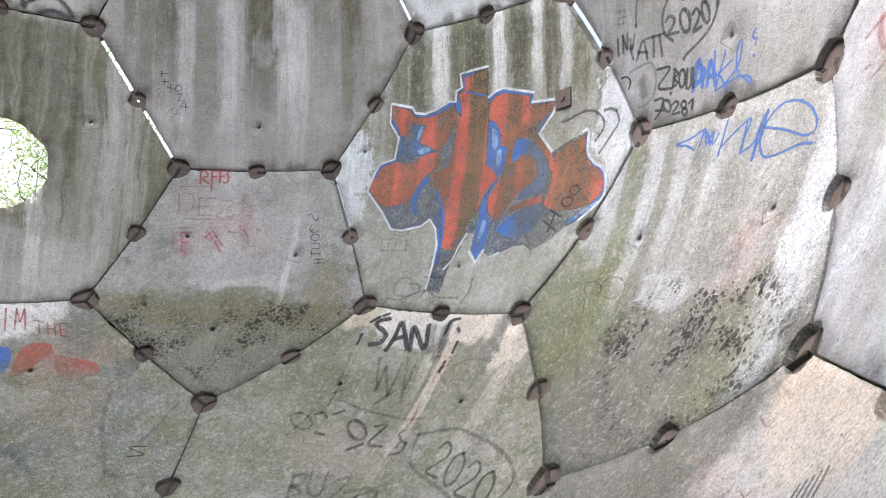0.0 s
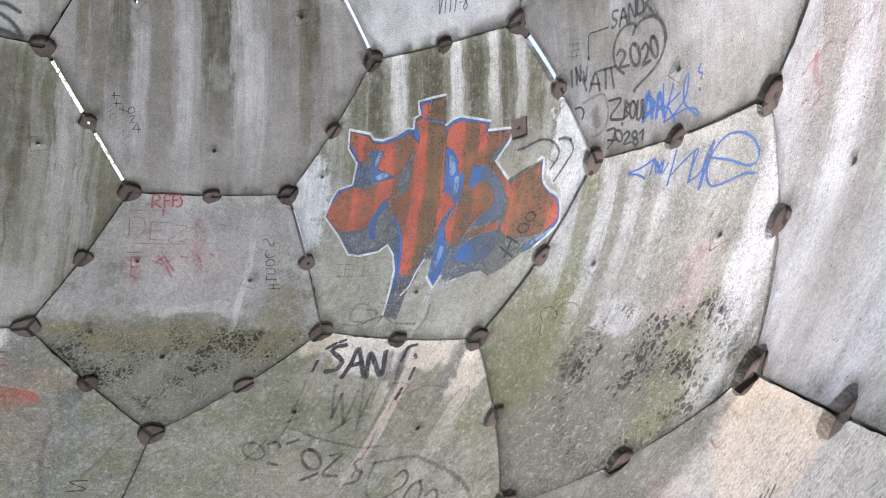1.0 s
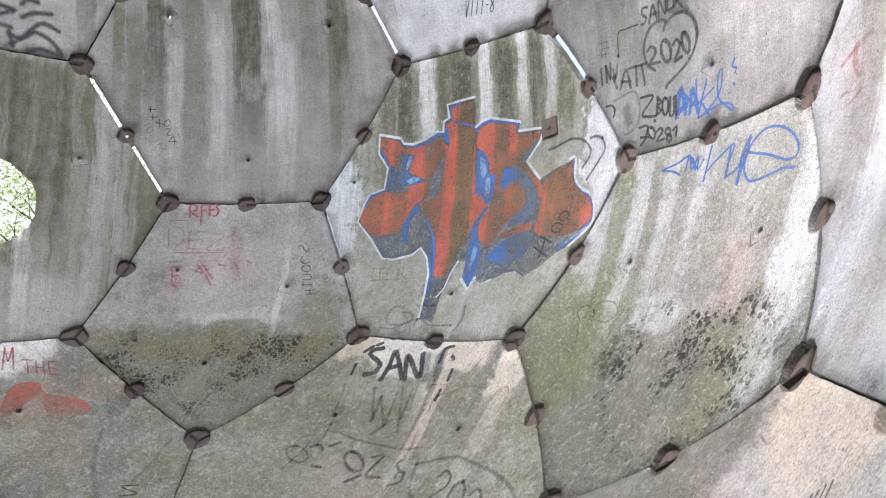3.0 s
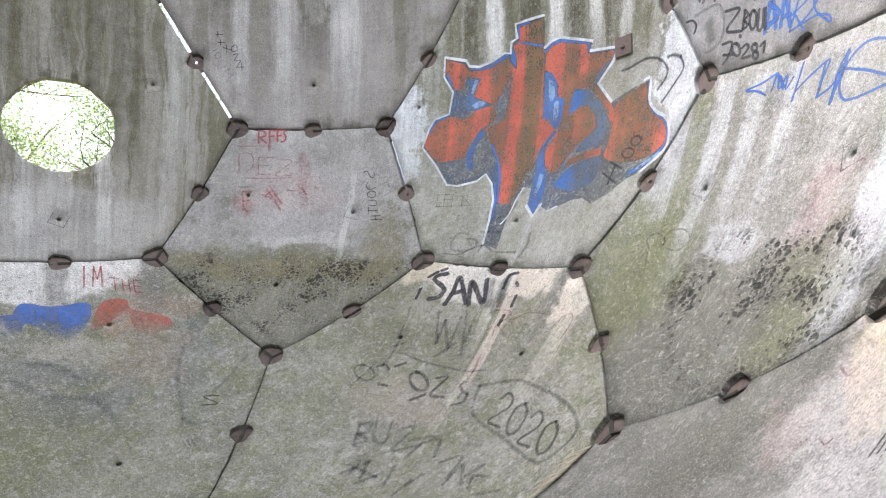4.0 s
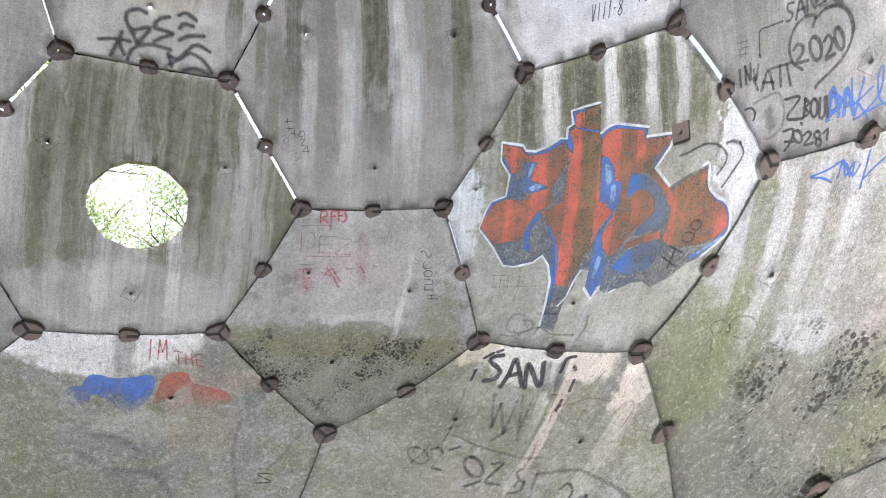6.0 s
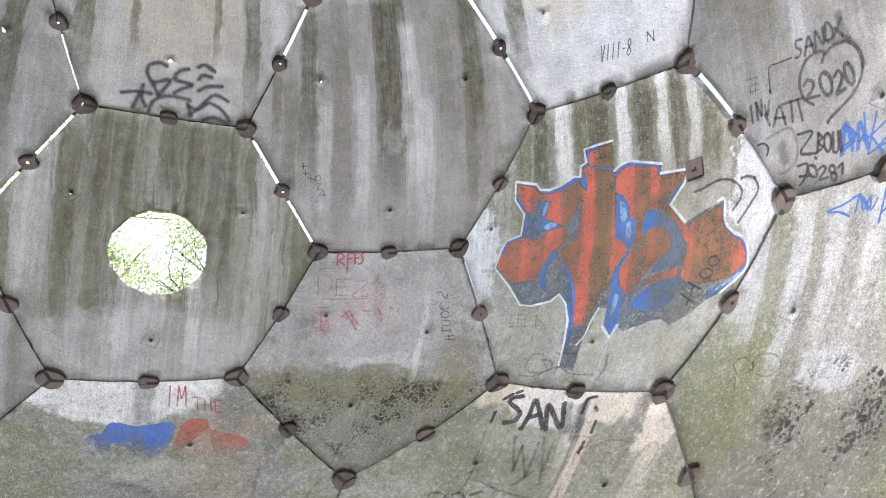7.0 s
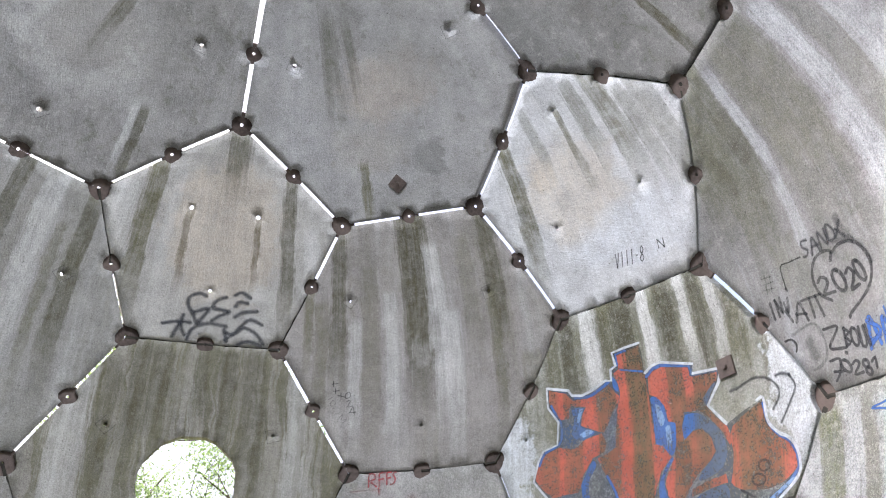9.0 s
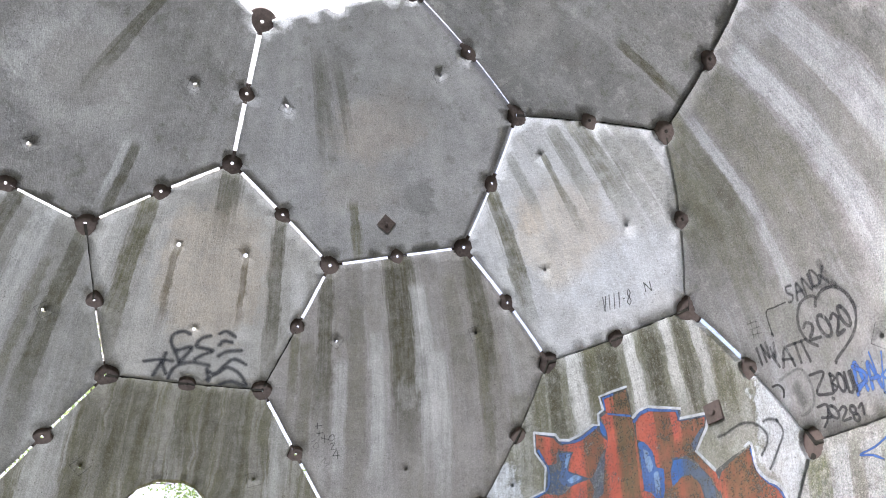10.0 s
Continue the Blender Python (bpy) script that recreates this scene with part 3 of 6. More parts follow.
LOOKS["JRS"] = concrete("mossy concrete", (0.275, 0.27, 0.24), 0.1, 0.0, 0.0, None, 0.85, seed=21.0, scuff=0.6, fibres=0.1, coarse=0.55, azc=az_of("JRS"),
                        blobs=[(-0.38, 0.84, 0.24, 0.10, (0.60, 0.52, 0.40), 0.8, 0.4), (0.30, 0.87, 0.34, 0.13, CREAM, 0.9, 0.35), (-0.12, 0.83, 0.25, 0.12, (0.64, 0.62, 0.58), 0.95, 0.4),
                               (0.50, 0.74, 0.10, 0.20, CREAM, 0.85, 0.4), (-0.2, 0.05, 0.3, 0.14, (0.33, 0.28, 0.24), 0.5, 0.7), (-0.55, 0.0, 0.3, 0.5, (0.20, 0.205, 0.15), 0.5, 0.8), (0.1, 0.45, 0.28, 0.2, (0.13, 0.135, 0.08), 0.55, 0.9), (-0.5, 0.45, 0.25, 0.2, (0.15, 0.15, 0.10), 0.5, 0.9), (0.45, 0.3, 0.15, 0.25, (0.16, 0.16, 0.12), 0.5, 0.9), (0.25, -0.55, 0.4, 0.2, (0.16, 0.165, 0.10), 0.5, 0.9), (-0.25, 0.62, 0.25, 0.08, (0.40, 0.38, 0.34), 0.4, 0.9)],
                        runs=[(.075, .018, -.52, -.78, (.5, .44, .38), .9), (.278, .03, -.52, -.75, (.46, .44, .37), .7), (.20, .02, -.50, -.58, SLATE, .9), (.03, .02, -.52, -.64, (.5, .48, .44), .6)])
LOOKS["JLS"] = concrete("white-topped mossy concrete", (0.255, 0.25, 0.22), 0.1, 0.0, 0.0, None, 0.9, seed=24.0, scuff=0.5, fibres=0.1, coarse=0.55, azc=az_of("JLS"),
                        blobs=[(-0.12, 0.82, 0.52, 0.22, (0.66, 0.65, 0.64), 1.0, 0.25), (0.45, 0.5, 0.28, 0.10, (0.35, 0.22, 0.17), 0.6, 0.7), (0.1, 0.31, 0.22, 0.10, (0.36, 0.34, 0.29), 0.7, 0.7),
                               (0.16, -0.04, 0.3, 0.10, (0.13, 0.14, 0.145), 0.6, 0.7), (0.0, 0.18, 0.3, 0.08, (0.13, 0.14, 0.145), 0.5, 0.7), (0.62, 0.15, 0.12, 0.4, (0.15, 0.17, 0.165), 0.5, 0.6),
                               (0.42, 0.2, 0.2, 0.2, (0.27, 0.20, 0.15), 0.35, 0.8), (-0.2, -0.3, 0.5, 0.3, (0.15, 0.155, 0.085), 0.5, 0.9), (0.3, -0.5, 0.3, 0.2, (0.27, 0.26, 0.23), 0.4, 0.9), (-0.5, 0.2, 0.2, 0.3, (0.17, 0.17, 0.10), 0.5, 0.9), (0.55, 0.62, 0.2, 0.14, (0.15, 0.15, 0.12), 0.5, 0.9)],
                        runs=[(-.008, .03, -.50, -.64, SLATE, .8), (.23, .035, -.50, -.66, SLATE, .7)])
for k in ("LMS", "MSW"):
    LOOKS[k] = LOOKS["JLS"]
LOOKS["S"] = concrete("mossy floor concrete", (0.24, 0.235, 0.2), 0.0, 0.0, 0.0, None, 0.9)
LOOKS["QRV"] = concrete("pale washed concrete", (0.232, 0.23, 0.228), 0.45, 0.15, 0.1, 0.2, 0.0, seed=27.0, scuff=0.3, tint=(0.38, 0.395, 0.43), azc=az_of("QRV"), wide=9.0,
                        blobs=[(0.35, -0.25, 0.3, 0.4, (0.40, 0.40, 0.41), 0.6, 0.7), (-0.45, -0.35, 0.12, 0.18, (0.20, 0.20, 0.175), 0.6, 0.7)],
                        runs=[(-.235, .045, .48, .05, (.12, .12, .085), .85), (-.15, .016, .48, .05, (0.42, 0.435, 0.465), .7), (-.02, .045, .50, .1, (.15, .15, .12), .8), (.06, .03, .48, -.05, (0.42, 0.435, 0.465), .9),
                              (.13, .035, .45, .0, (.17, .17, .15), .65), (-.30, .05, .54, .2, (.11, .11, .075), .9), (-.19, .028, .56, .15, (.11, .11, .078), .85), (.2, .04, .45, -.1, (0.42, 0.435, 0.465), .7), (-.09, .03, .5, .1, (.16, .16, .12), .6), (.28, .03, .4, 0, SLATE, .5)])
LOOKS["QRW"] = concrete("white washed concrete", (0.345, 0.348, 0.36), 0.8, 0.3, 0.1, None, 0.0, seed=30.0, scuff=0.25, tint=(0.425, 0.45, 0.50), wide=9.0, azc=az_of("QRW"),
                        blobs=[(-0.55, 0.35, 0.2, 0.5, (0.48, 0.39, 0.40), 0.4, 0.9)],
                        runs=[(-.30, .03, .1, -.45, (.20, .19, .17), .8), (-.18, .025, .0, -.5, (.20, .19, .18), .75), (-.24, .02, .1, -.5, LIME, .8), (-.1, .03, .1, -.5, LIME, .8)])
LOOKS["RSW"] = concrete("cream washed concrete", (0.36, 0.355, 0.345), 0.3, 0.0, 0.0, None, 0.1, seed=33.0, scuff=0.3, tint=(0.44, 0.44, 0.44), coarse=0.45,
                        blobs=[(-0.25, 0.84, 0.28, 0.20, (0.50, 0.42, 0.32), 0.9, 0.3), (0.0, 0.55, 0.5, 0.3, (0.47, 0.45, 0.43), 0.6, 0.7), (-0.98, 0.35, 0.50, 1.1, (0.11, 0.11, 0.088), 0.97, 0.35),
                               (-0.42, 0.28, 0.30, 0.26, (0.120, 0.120, 0.095), 0.9, 0.5), (-0.42, 0.52, 0.10, 0.06, (0.42, 0.30, 0.29), 0.3, 0.8)])
LOOKS["BNV"] = concrete("smooth grey concrete", (0.326, 0.322, 0.322), 0.12, 0.05, 0.03, None, 0.0, seed=36.0, scuff=0.3, fibres=0.1, azc=az_of("BNV"),
                        blobs=[(0.22, -0.51, 0.14, 0.12, (0.17, 0.17, 0.165), 0.7, 0.5), (0.05, 0.05, 0.34, 0.22, (0.40, 0.35, 0.30), 0.6, 0.8), (-0.2, -0.35, 0.25, 0.16, (0.37, 0.34, 0.30), 0.4, 0.9), (0.3, 0.3, 0.2, 0.3, (0.24, 0.235, 0.23), 0.5, 0.9), (-0.15, 0.45, 0.10, 0.22, (0.17, 0.165, 0.15), 0.45, 0.8), (-0.62, 0.0, 0.14, 0.6, (0.42, 0.42, 0.43), 0.35, 0.8), (0.0, -0.75, 0.3, 0.1, (0.2, 0.2, 0.19), 0.4, 0.8)],
                        runs=[(-.232, .05, .91, .8, DARK, .6), (-.138, .018, .66, .55, GREEN, .9), (-.12, .03, .9, .82, DARK, .5)])
LOOKS["BNP"] = concrete("patched grey concrete", (0.262, 0.255, 0.25), 0.2, 0.1, 0.05, None, 0.0, seed=39.0, scuff=0.4, fibres=0.15, azc=az_of("BNP"),
                        blobs=[(-0.03, -0.1, 0.40, 0.36, (0.42, 0.415, 0.405), 0.8, 0.5), (-0.02, -0.05, 0.26, 0.22, (0.27, 0.26, 0.245), 0.85, 0.5), (0.35, 0.25, 0.25, 0.3, (0.22, 0.215, 0.205), 0.5, 0.8), (-0.5, -0.45, 0.25, 0.15, (0.20, 0.20, 0.195), 0.5, 0.8), (0.45, -0.35, 0.2, 0.12, (0.38, 0.38, 0.375), 0.45, 0.9)],
                        runs=[(.014, .03, .93, .8, DARK, .8), (.274, .018, .70, .56, DARK, .9), (.24, .012, .7, .6, PALE, .6)])
LOOKS["NQV"] = concrete("lumpy grey concrete", (0.215, 0.213, 0.21), 0.15, 0.1, 0.05, None, 0.0, seed=42.0, scuff=0.4, fibres=0.1, azc=az_of("NQV"),
                        blobs=[(0.15, 0.1, 0.3, 0.2, (0.36, 0.355, 0.35), 0.6, 0.8), (-0.35, 0.1, 0.25, 0.15, (0.30, 0.29, 0.28), 0.6, 0.8), (-0.2, 0.0, 0.08, 0.05, (0.14, 0.13, 0.12), 0.6, 0.8), (0.1, -0.2, 0.06, 0.05, (0.14, 0.13, 0.12), 0.6, 0.8), (-0.5, -0.2, 0.07, 0.05, (0.16, 0.15, 0.14), 0.6, 0.8)],
                        runs=[(-.133, .014, .67, .53, DARK, 1.)])
LOOKS["BLP"] = concrete("runny grey concrete", (0.29, 0.285, 0.275), 0.4, 0.35, 0.15, None, 0.1, seed=45.0, azc=az_of("BLP"),
                        runs=[(.236, .024, .5, -.02, DARK, .85), (.03, .026, .55, .2, DARK, .8), (.18, .014, .4, .0, GREEN, .6), (.12, .03, .5, -.1, PALE, .5), (-.1, .04, .5, 0, GREEN, .6)])
LABELS.update({"BJL": "dark green-streaked concrete panel with a round window hole", "B": "beige concrete panel with black spray paint", "V": "whitish concrete panel with scratched numerals",
               "JRV": "green-streaked concrete panel with a red and blue graffiti piece", "J": "concrete panel, mossy and pitted in its lower half", "R": "pale concrete panel with moss and pits",
               "JRS": "mossy concrete panel with cream paint patches", "JLS": "mossy concrete panel with blue and red paint", "QRV": "pale streaked concrete panel with a pencil heart",
               "QRW": "white washed concrete panel with pink strokes", "RSW": "cream washed concrete panel", "BNV": "smooth grey concrete panel with a square rusty plate"})


dome = tagged(new("dome"), "weathered concrete sphere of hexagon and pentagon panels, rusty joints, graffiti inside", "dome", kind="structure")
dome.location = (0, 0, 0)
for key in FACES:
    if key not in OPEN:
        panel(key, dome)


def plate_mesh(radius, hole, sectors, name):
    """A rusty steel disc in two or three pieces that meet over the joints, with a bolt hole in the middle."""
    verts, faces, gap = [], [], 0.0002
    for s in range(sectors):
        a0, a1 = 2 * math.pi * s / sectors, 2 * math.pi * (s + 1) / sectors
        k, ring = 12, []
        for i in range(k + 1):
            a = a0 + (a1 - a0) * i / k
            shift = Vector((math.cos((a0 + a1) / 2), math.sin((a0 + a1) / 2))) * gap
            d = Vector((math.cos(a), math.sin(a)))
            for r, z in ((hole, 0.003), (hole + 0.003, 0.005), (radius - 0.004, 0.005), (radius, 0.002), (radius, -0.009), (hole, -0.009)):
                verts.append(((d.x * r + shift.x), (d.y * r + shift.y), z))
        base = s * (k + 1) * 6
        for i in range(k):
            for j in range(6):
                p, q = base + i * 6, base + (i + 1) * 6
                faces.append((p + j, p + (j + 1) % 6, q + (j + 1) % 6, q + j))
        faces.append(tuple(base + j for j in range(6)))
        faces.append(tuple(base + k * 6 + j for j in reversed(range(6))))
    return mesh_of(name, verts, faces, RUST)


def facing(d, radius, spin=0.0):
    """A pose on the shell at direction d, its z towards the middle of the dome."""
    up = Vector((0, 0, 1)) if abs(d.z) < 0.99 else Vector((0, 1, 0))
    ey = (up - d * up.dot(d)).normalized()
    ex = d.cross(ey)
    m = Matrix(((ex.x, ey.x, -d.x, 0), (ex.y, ey.y, -d.y, 0), (ex.z, ey.z, -d.z, 0), (0, 0, 0, 1)))
    return Matrix.Translation(C + d * radius) @ m @ Matrix.Rotation(spin, 4, "Z")


def heading(d, towards):
    """The spin that turns a plate's first split to the next joint."""
    p = facing(d, R).to_3x3().inverted() @ (towards - d)
    return math.atan2(p.y, p.x)


PLATE, PLATE_MID = plate_mesh(0.094, 0.011, 3, "node_plate"), plate_mesh(0.074, 0.009, 2, "edge_plate")
rng = random.Random(5)
done = set()
for key, (names, c) in FACES.items():
    for i, a in enumerate(names):
        b = names[(i + 1) % len(names)]
        if a not in done:
            done.add(a)
            part("node_plate", PLATE, None, dome).matrix_world = facing(node(a), R + 0.032, heading(node(a), node(b)))
        if (b, a) in done or (a, b) in done or ("N" == a[0] == b[0]) or ("W" == a[0] == b[0]):
            continue
        done.add((a, b))
        na, nb = node(a), node(b)
        mid = (na + nb).normalized()
        part("edge_plate", PLATE_MID, None, dome).matrix_world = facing(mid, R + 0.030, heading(mid, nb))
        # dirt and mortar that fill the closed halves of the joint
        side = na.cross(nb).normalized()
        g = joint(a, b)
        for h, (s, e) in enumerate(((na, mid), (mid, nb))):
            if g[2 + h]:
                continue
            verts, faces = [], []
            w, k = g[h] + 0.003, 8
            deep = 0.006 + min(0.018, g[h] * 2.5)
            for q in range(k + 1):
                d = s.lerp(e, q / k).normalized()
                for rr, sg in ((R + deep + rng.uniform(0, .010), -1), (R + deep + rng.uniform(0, .010), 1), (R + 0.06, 1), (R + 0.06, -1)):
                    verts.append(C + d * rr + side * sg * w)
                if q:
                    o = (q - 1) * 4
                    faces += [(o + x, o + (x + 1) % 4, o + 4 + (x + 1) % 4, o + 4 + x) for x in range(4)]
            part("joint_filler", mesh_of("joint_filler", verts, faces, DIRT), None, dome)


# ---- paint on the inner walls ----
def paint(name, color, cover=0.9, wear=0.5, drip=0.5, runs=(), fade=None, feather=0.5):
    """Spray paint or marker: grains of the wall show through it and green runs cross it."""
    m, ns, ls, p = clear(name)
    pos, az, el = drip_space(ns, ls)
    mid = grain(ns, ls, pos, 16.0, 5, 0.65)
    speck = grain(ns, ls, pos, 75.0, 3, 0.7)
    big = grain(ns, ls, pos, 3.0, 3)
    thin = grain(ns, ls, join3(ns, ls, calc(ns, ls, "MULTIPLY", az, 17.0), calc(ns, ls, "MULTIPLY", el, 0.7), 4.0), 1.0, 3, 0.6)
    fibre = grain(ns, ls, join3(ns, ls, calc(ns, ls, "MULTIPLY", az, 110.0), calc(ns, ls, "MULTIPLY", el, 7.0), 5.0), 1.0, 3, 0.7)
    col = blend(ns, ls, ramp(ns, ls, mid, 0.3, 0.75), color, tuple(c * 0.7 + 0.05 for c in color))
    k = calc(ns, ls, "MULTIPLY", ramp(ns, ls, calc(ns, ls, "MULTIPLY_ADD", calc(ns, ls, "SUBTRACT", fibre, 0.5), 0.18, thin), 0.42, 0.54), drip)
    col = blend(ns, ls, k, col, (0.15, 0.12, 0.07))
    broken = ramp(ns, ls, calc(ns, ls, "MULTIPLY_ADD", fibre, 0.5, calc(ns, ls, "MULTIPLY", mid, 0.6)), 0.35, 0.72)
    col = run_down(ns, ls, col, calc(ns, ls, "SUBTRACT", az, az_of("JRV")), el, thin, fibre, calc(ns, ls, "MULTIPLY_ADD", broken, 0.5, 0.5), runs)
    ls.new(col, p.inputs["Base Color"])
    p.inputs["Roughness"].default_value = 0.75
    p.inputs["Specular IOR Level"].default_value = 0.3
    k = calc(ns, ls, "MULTIPLY_ADD", ramp(ns, ls, calc(ns, ls, "MULTIPLY_ADD", speck, 0.7, calc(ns, ls, "MULTIPLY", mid, 0.5)), 0.55, 0.85), -wear, cover)
    k = calc(ns, ls, "MULTIPLY", k, calc(ns, ls, "MULTIPLY_ADD", ramp(ns, ls, big, 0.3, 0.7), wear * 0.5, 1.0 - wear * 0.4), clamp=True)
    if fade:
        k = calc(ns, ls, "MULTIPLY", k, ramp(ns, ls, calc(ns, ls, "MULTIPLY_ADD", calc(ns, ls, "SUBTRACT", mid, 0.5), 0.12, calc(ns, ls, "MULTIPLY_ADD", big, 0.1, el)), *fade))
    # thin spray and dry strokes let go at their sides
    thick = ns.new("ShaderNodeAttribute")
    thick.attribute_name = "cover"
    side = calc(ns, ls, "MULTIPLY_ADD", calc(ns, ls, "SUBTRACT", calc(ns, ls, "MULTIPLY_ADD", mid, 0.5, calc(ns, ls, "MULTIPLY", speck, 0.5)), 0.5), 0.55, thick.outputs["Fac"])
    k = calc(ns, ls, "MULTIPLY", k, ramp(ns, ls, side, 0.08, feather))
    ls.new(k, p.inputs["Alpha"])
    return m


BROWN = (0.175, 0.128, 0.075)
WASH = [(-.016, .028, .15, -.75, BROWN, 1.), (-.105, .03, .15, -.45, BROWN, .85), (-.27, .03, .15, -.5, BROWN, .6), (.265, .065, .15, -.9, BROWN, .85), (.082, .020, .10, -.7, BROWN, .85),
        (.16, .035, .10, -.30, BROWN, .8), (.13, .03, -.10, -.7, BROWN, .7), (-.2, .025, .0, -.5, BROWN, .6)]
PAINT = {"red": paint("red spray paint", (0.66, 0.15, 0.095), 0.90, 0.62, 0.15, WASH),
         "blue": paint("blue spray paint", (0.075, 0.125, 0.225), 0.80, 0.85, 0.4, [(-.016, .035, .15, -.40, (.10, .11, .10), .8), (.27, .08, .15, -.5, (.12, .13, .11), .8)], (-0.62, -0.33)),
         "light_blue": paint("bright blue spray paint", (0.06, 0.18, 0.54), 0.92, 0.55, 0.2, [(.17, .05, .1, -.6, (.13, .15, .15), .8), (-.2, .05, .1, -.3, (.13, .15, .15), .55)]),
         "pale_blue": paint("pale blue spray paint", (0.30, 0.48, 0.78), 0.9, 0.7, 0.2),
         "white": paint("white spray paint", (0.74, 0.78, 0.84), 0.97, 0.55, 0.15, feather=0.3),
         "bright_blue": paint("sky blue paint", (0.06, 0.16, 0.52), 0.97, 0.6, 0.3, fade=(-0.64, -0.565)),
         "bright_red": paint("coral red paint", (0.60, 0.12, 0.085), 0.92, 0.7, 0.3, fade=(-0.66, -0.55)),
         "dim_blue": paint("faded blue grey paint", (0.09, 0.12, 0.15), 0.32, 0.4, 0.2, feather=0.9),
         "grey": paint("grey graphite", (0.05, 0.05, 0.055), 0.80, 0.6, 0.0),
         "grey_soft": paint("worn grey spray", (0.06, 0.062, 0.06), 0.68, 0.6, 0.0, feather=0.8),
         "faint": paint("faint graphite", (0.08, 0.08, 0.08), 0.46, 0.5, 0.0, feather=0.8),
         "scratch": paint("scratch", (0.07, 0.07, 0.065), 0.5, 0.6, 0.0),
         "black": paint("black spray paint", (0.035, 0.033, 0.045), 0.92, 0.4, 0.1, feather=0.45),
         "black_thin": paint("black marker", (0.035, 0.035, 0.04), 0.85, 0.4, 0.0),
         "spray": paint("thin black spray", (0.045, 0.048, 0.058), 0.80, 0.35, 0.0, feather=0.95),
         "red_thin": paint("red marker", (0.45, 0.07, 0.08), 0.75, 0.5, 0.0),
         "pink": paint("worn pink marker", (0.52, 0.13, 0.16), 0.50, 0.65, 0.0, feather=0.7),
         "smear": paint("rubbed pink marker", (0.50, 0.16, 0.18), 0.26, 0.7, 0.0, feather=1.0),
         "pale_wash": paint("thin lime wash", (0.60, 0.59, 0.57), 0.6, 0.5, 0.0, feather=0.9),
         "marker": paint("blue marker", (0.045, 0.14, 0.46), 0.85, 0.45, 0.0, feather=0.6)}


def art(key, label):
    return {"key": key, "label": label, "verts": [], "faces": [], "index": [], "mats": [], "cover": [], "count": 0}


def slot(a, mat):
    if mat not in a["mats"]:
        a["mats"].append(mat)
    return a["mats"].index(mat)


def bulge(key, u, v):
    return noise.noise(Vector((u * 2.2, v * 2.2, hash_of(key)))) * 0.006 - 0.002


def put_point(a, u, v, mm, cover=1.0):
    a["verts"].append(on_wall(a["key"], u, v, bulge(a["key"], u, v) + mm * 0.001))
    a["cover"].append(cover)
    return len(a["verts"]) - 1


def glide(pts, step=0.014):
    """A smooth line through the points."""
    q = [Vector(p) for p in pts]
    q = [q[0] * 2 - q[1], *q, q[-1] * 2 - q[-2]]
    line = []
    for i in range(1, len(q) - 2):
        k = max(2, int((q[i + 1] - q[i]).length / step))
        for j in range(k):
            t = j / k
            line.append(0.5 * (2 * q[i] + (q[i + 1] - q[i - 1]) * t + (2 * q[i - 1] - 5 * q[i] + 4 * q[i + 1] - q[i + 2]) * t * t
                               + (3 * q[i] - q[i - 1] - 3 * q[i + 1] + q[i + 2]) * t ** 3))
    return line + [q[-2]]


def stroke(a, mat, width, pts, lift=3, smooth=True):
    """A drawn line that covers fully along its middle and thins out to both sides and at its ends."""
    line = glide(pts) if smooth else [Vector(p) for p in pts]
    a["count"] += 1
    mm, s = 0.9 + lift * 0.25 + a["count"] * 0.02, slot(a, mat)
    rg = random.Random(a["count"])
    prev = None
    n = len(line)
    ends = ((line[1] - line[0]).normalized(), (line[-1] - line[-2]).normalized())
    line = [line[0] - ends[0] * width * 0.5, *line, line[-1] + ends[1] * width * 0.5]
    n = len(line)
    for i, p in enumerate(line):
        d = (line[min(i + 1, n - 1)] - line[max(i - 1, 0)])
        d = d.normalized() if d.length > 1e-6 else Vector((1, 0))
        tip = i in (0, n - 1)
        side = Vector((-d.y, d.x)) * width * 0.66 * rg.uniform(0.85, 1.12) * (0.6 if tip else 1.0)
        now = (put_point(a, *(p + side), mm, 0.0), put_point(a, *p, mm, 0.0 if tip else 1.0), put_point(a, *(p - side), mm, 0.0))
        if prev:
            a["faces"] += [(prev[0], prev[1], now[1], now[0]), (prev[1], prev[2], now[2], now[1])]
            a["index"] += [s, s]
        prev = now


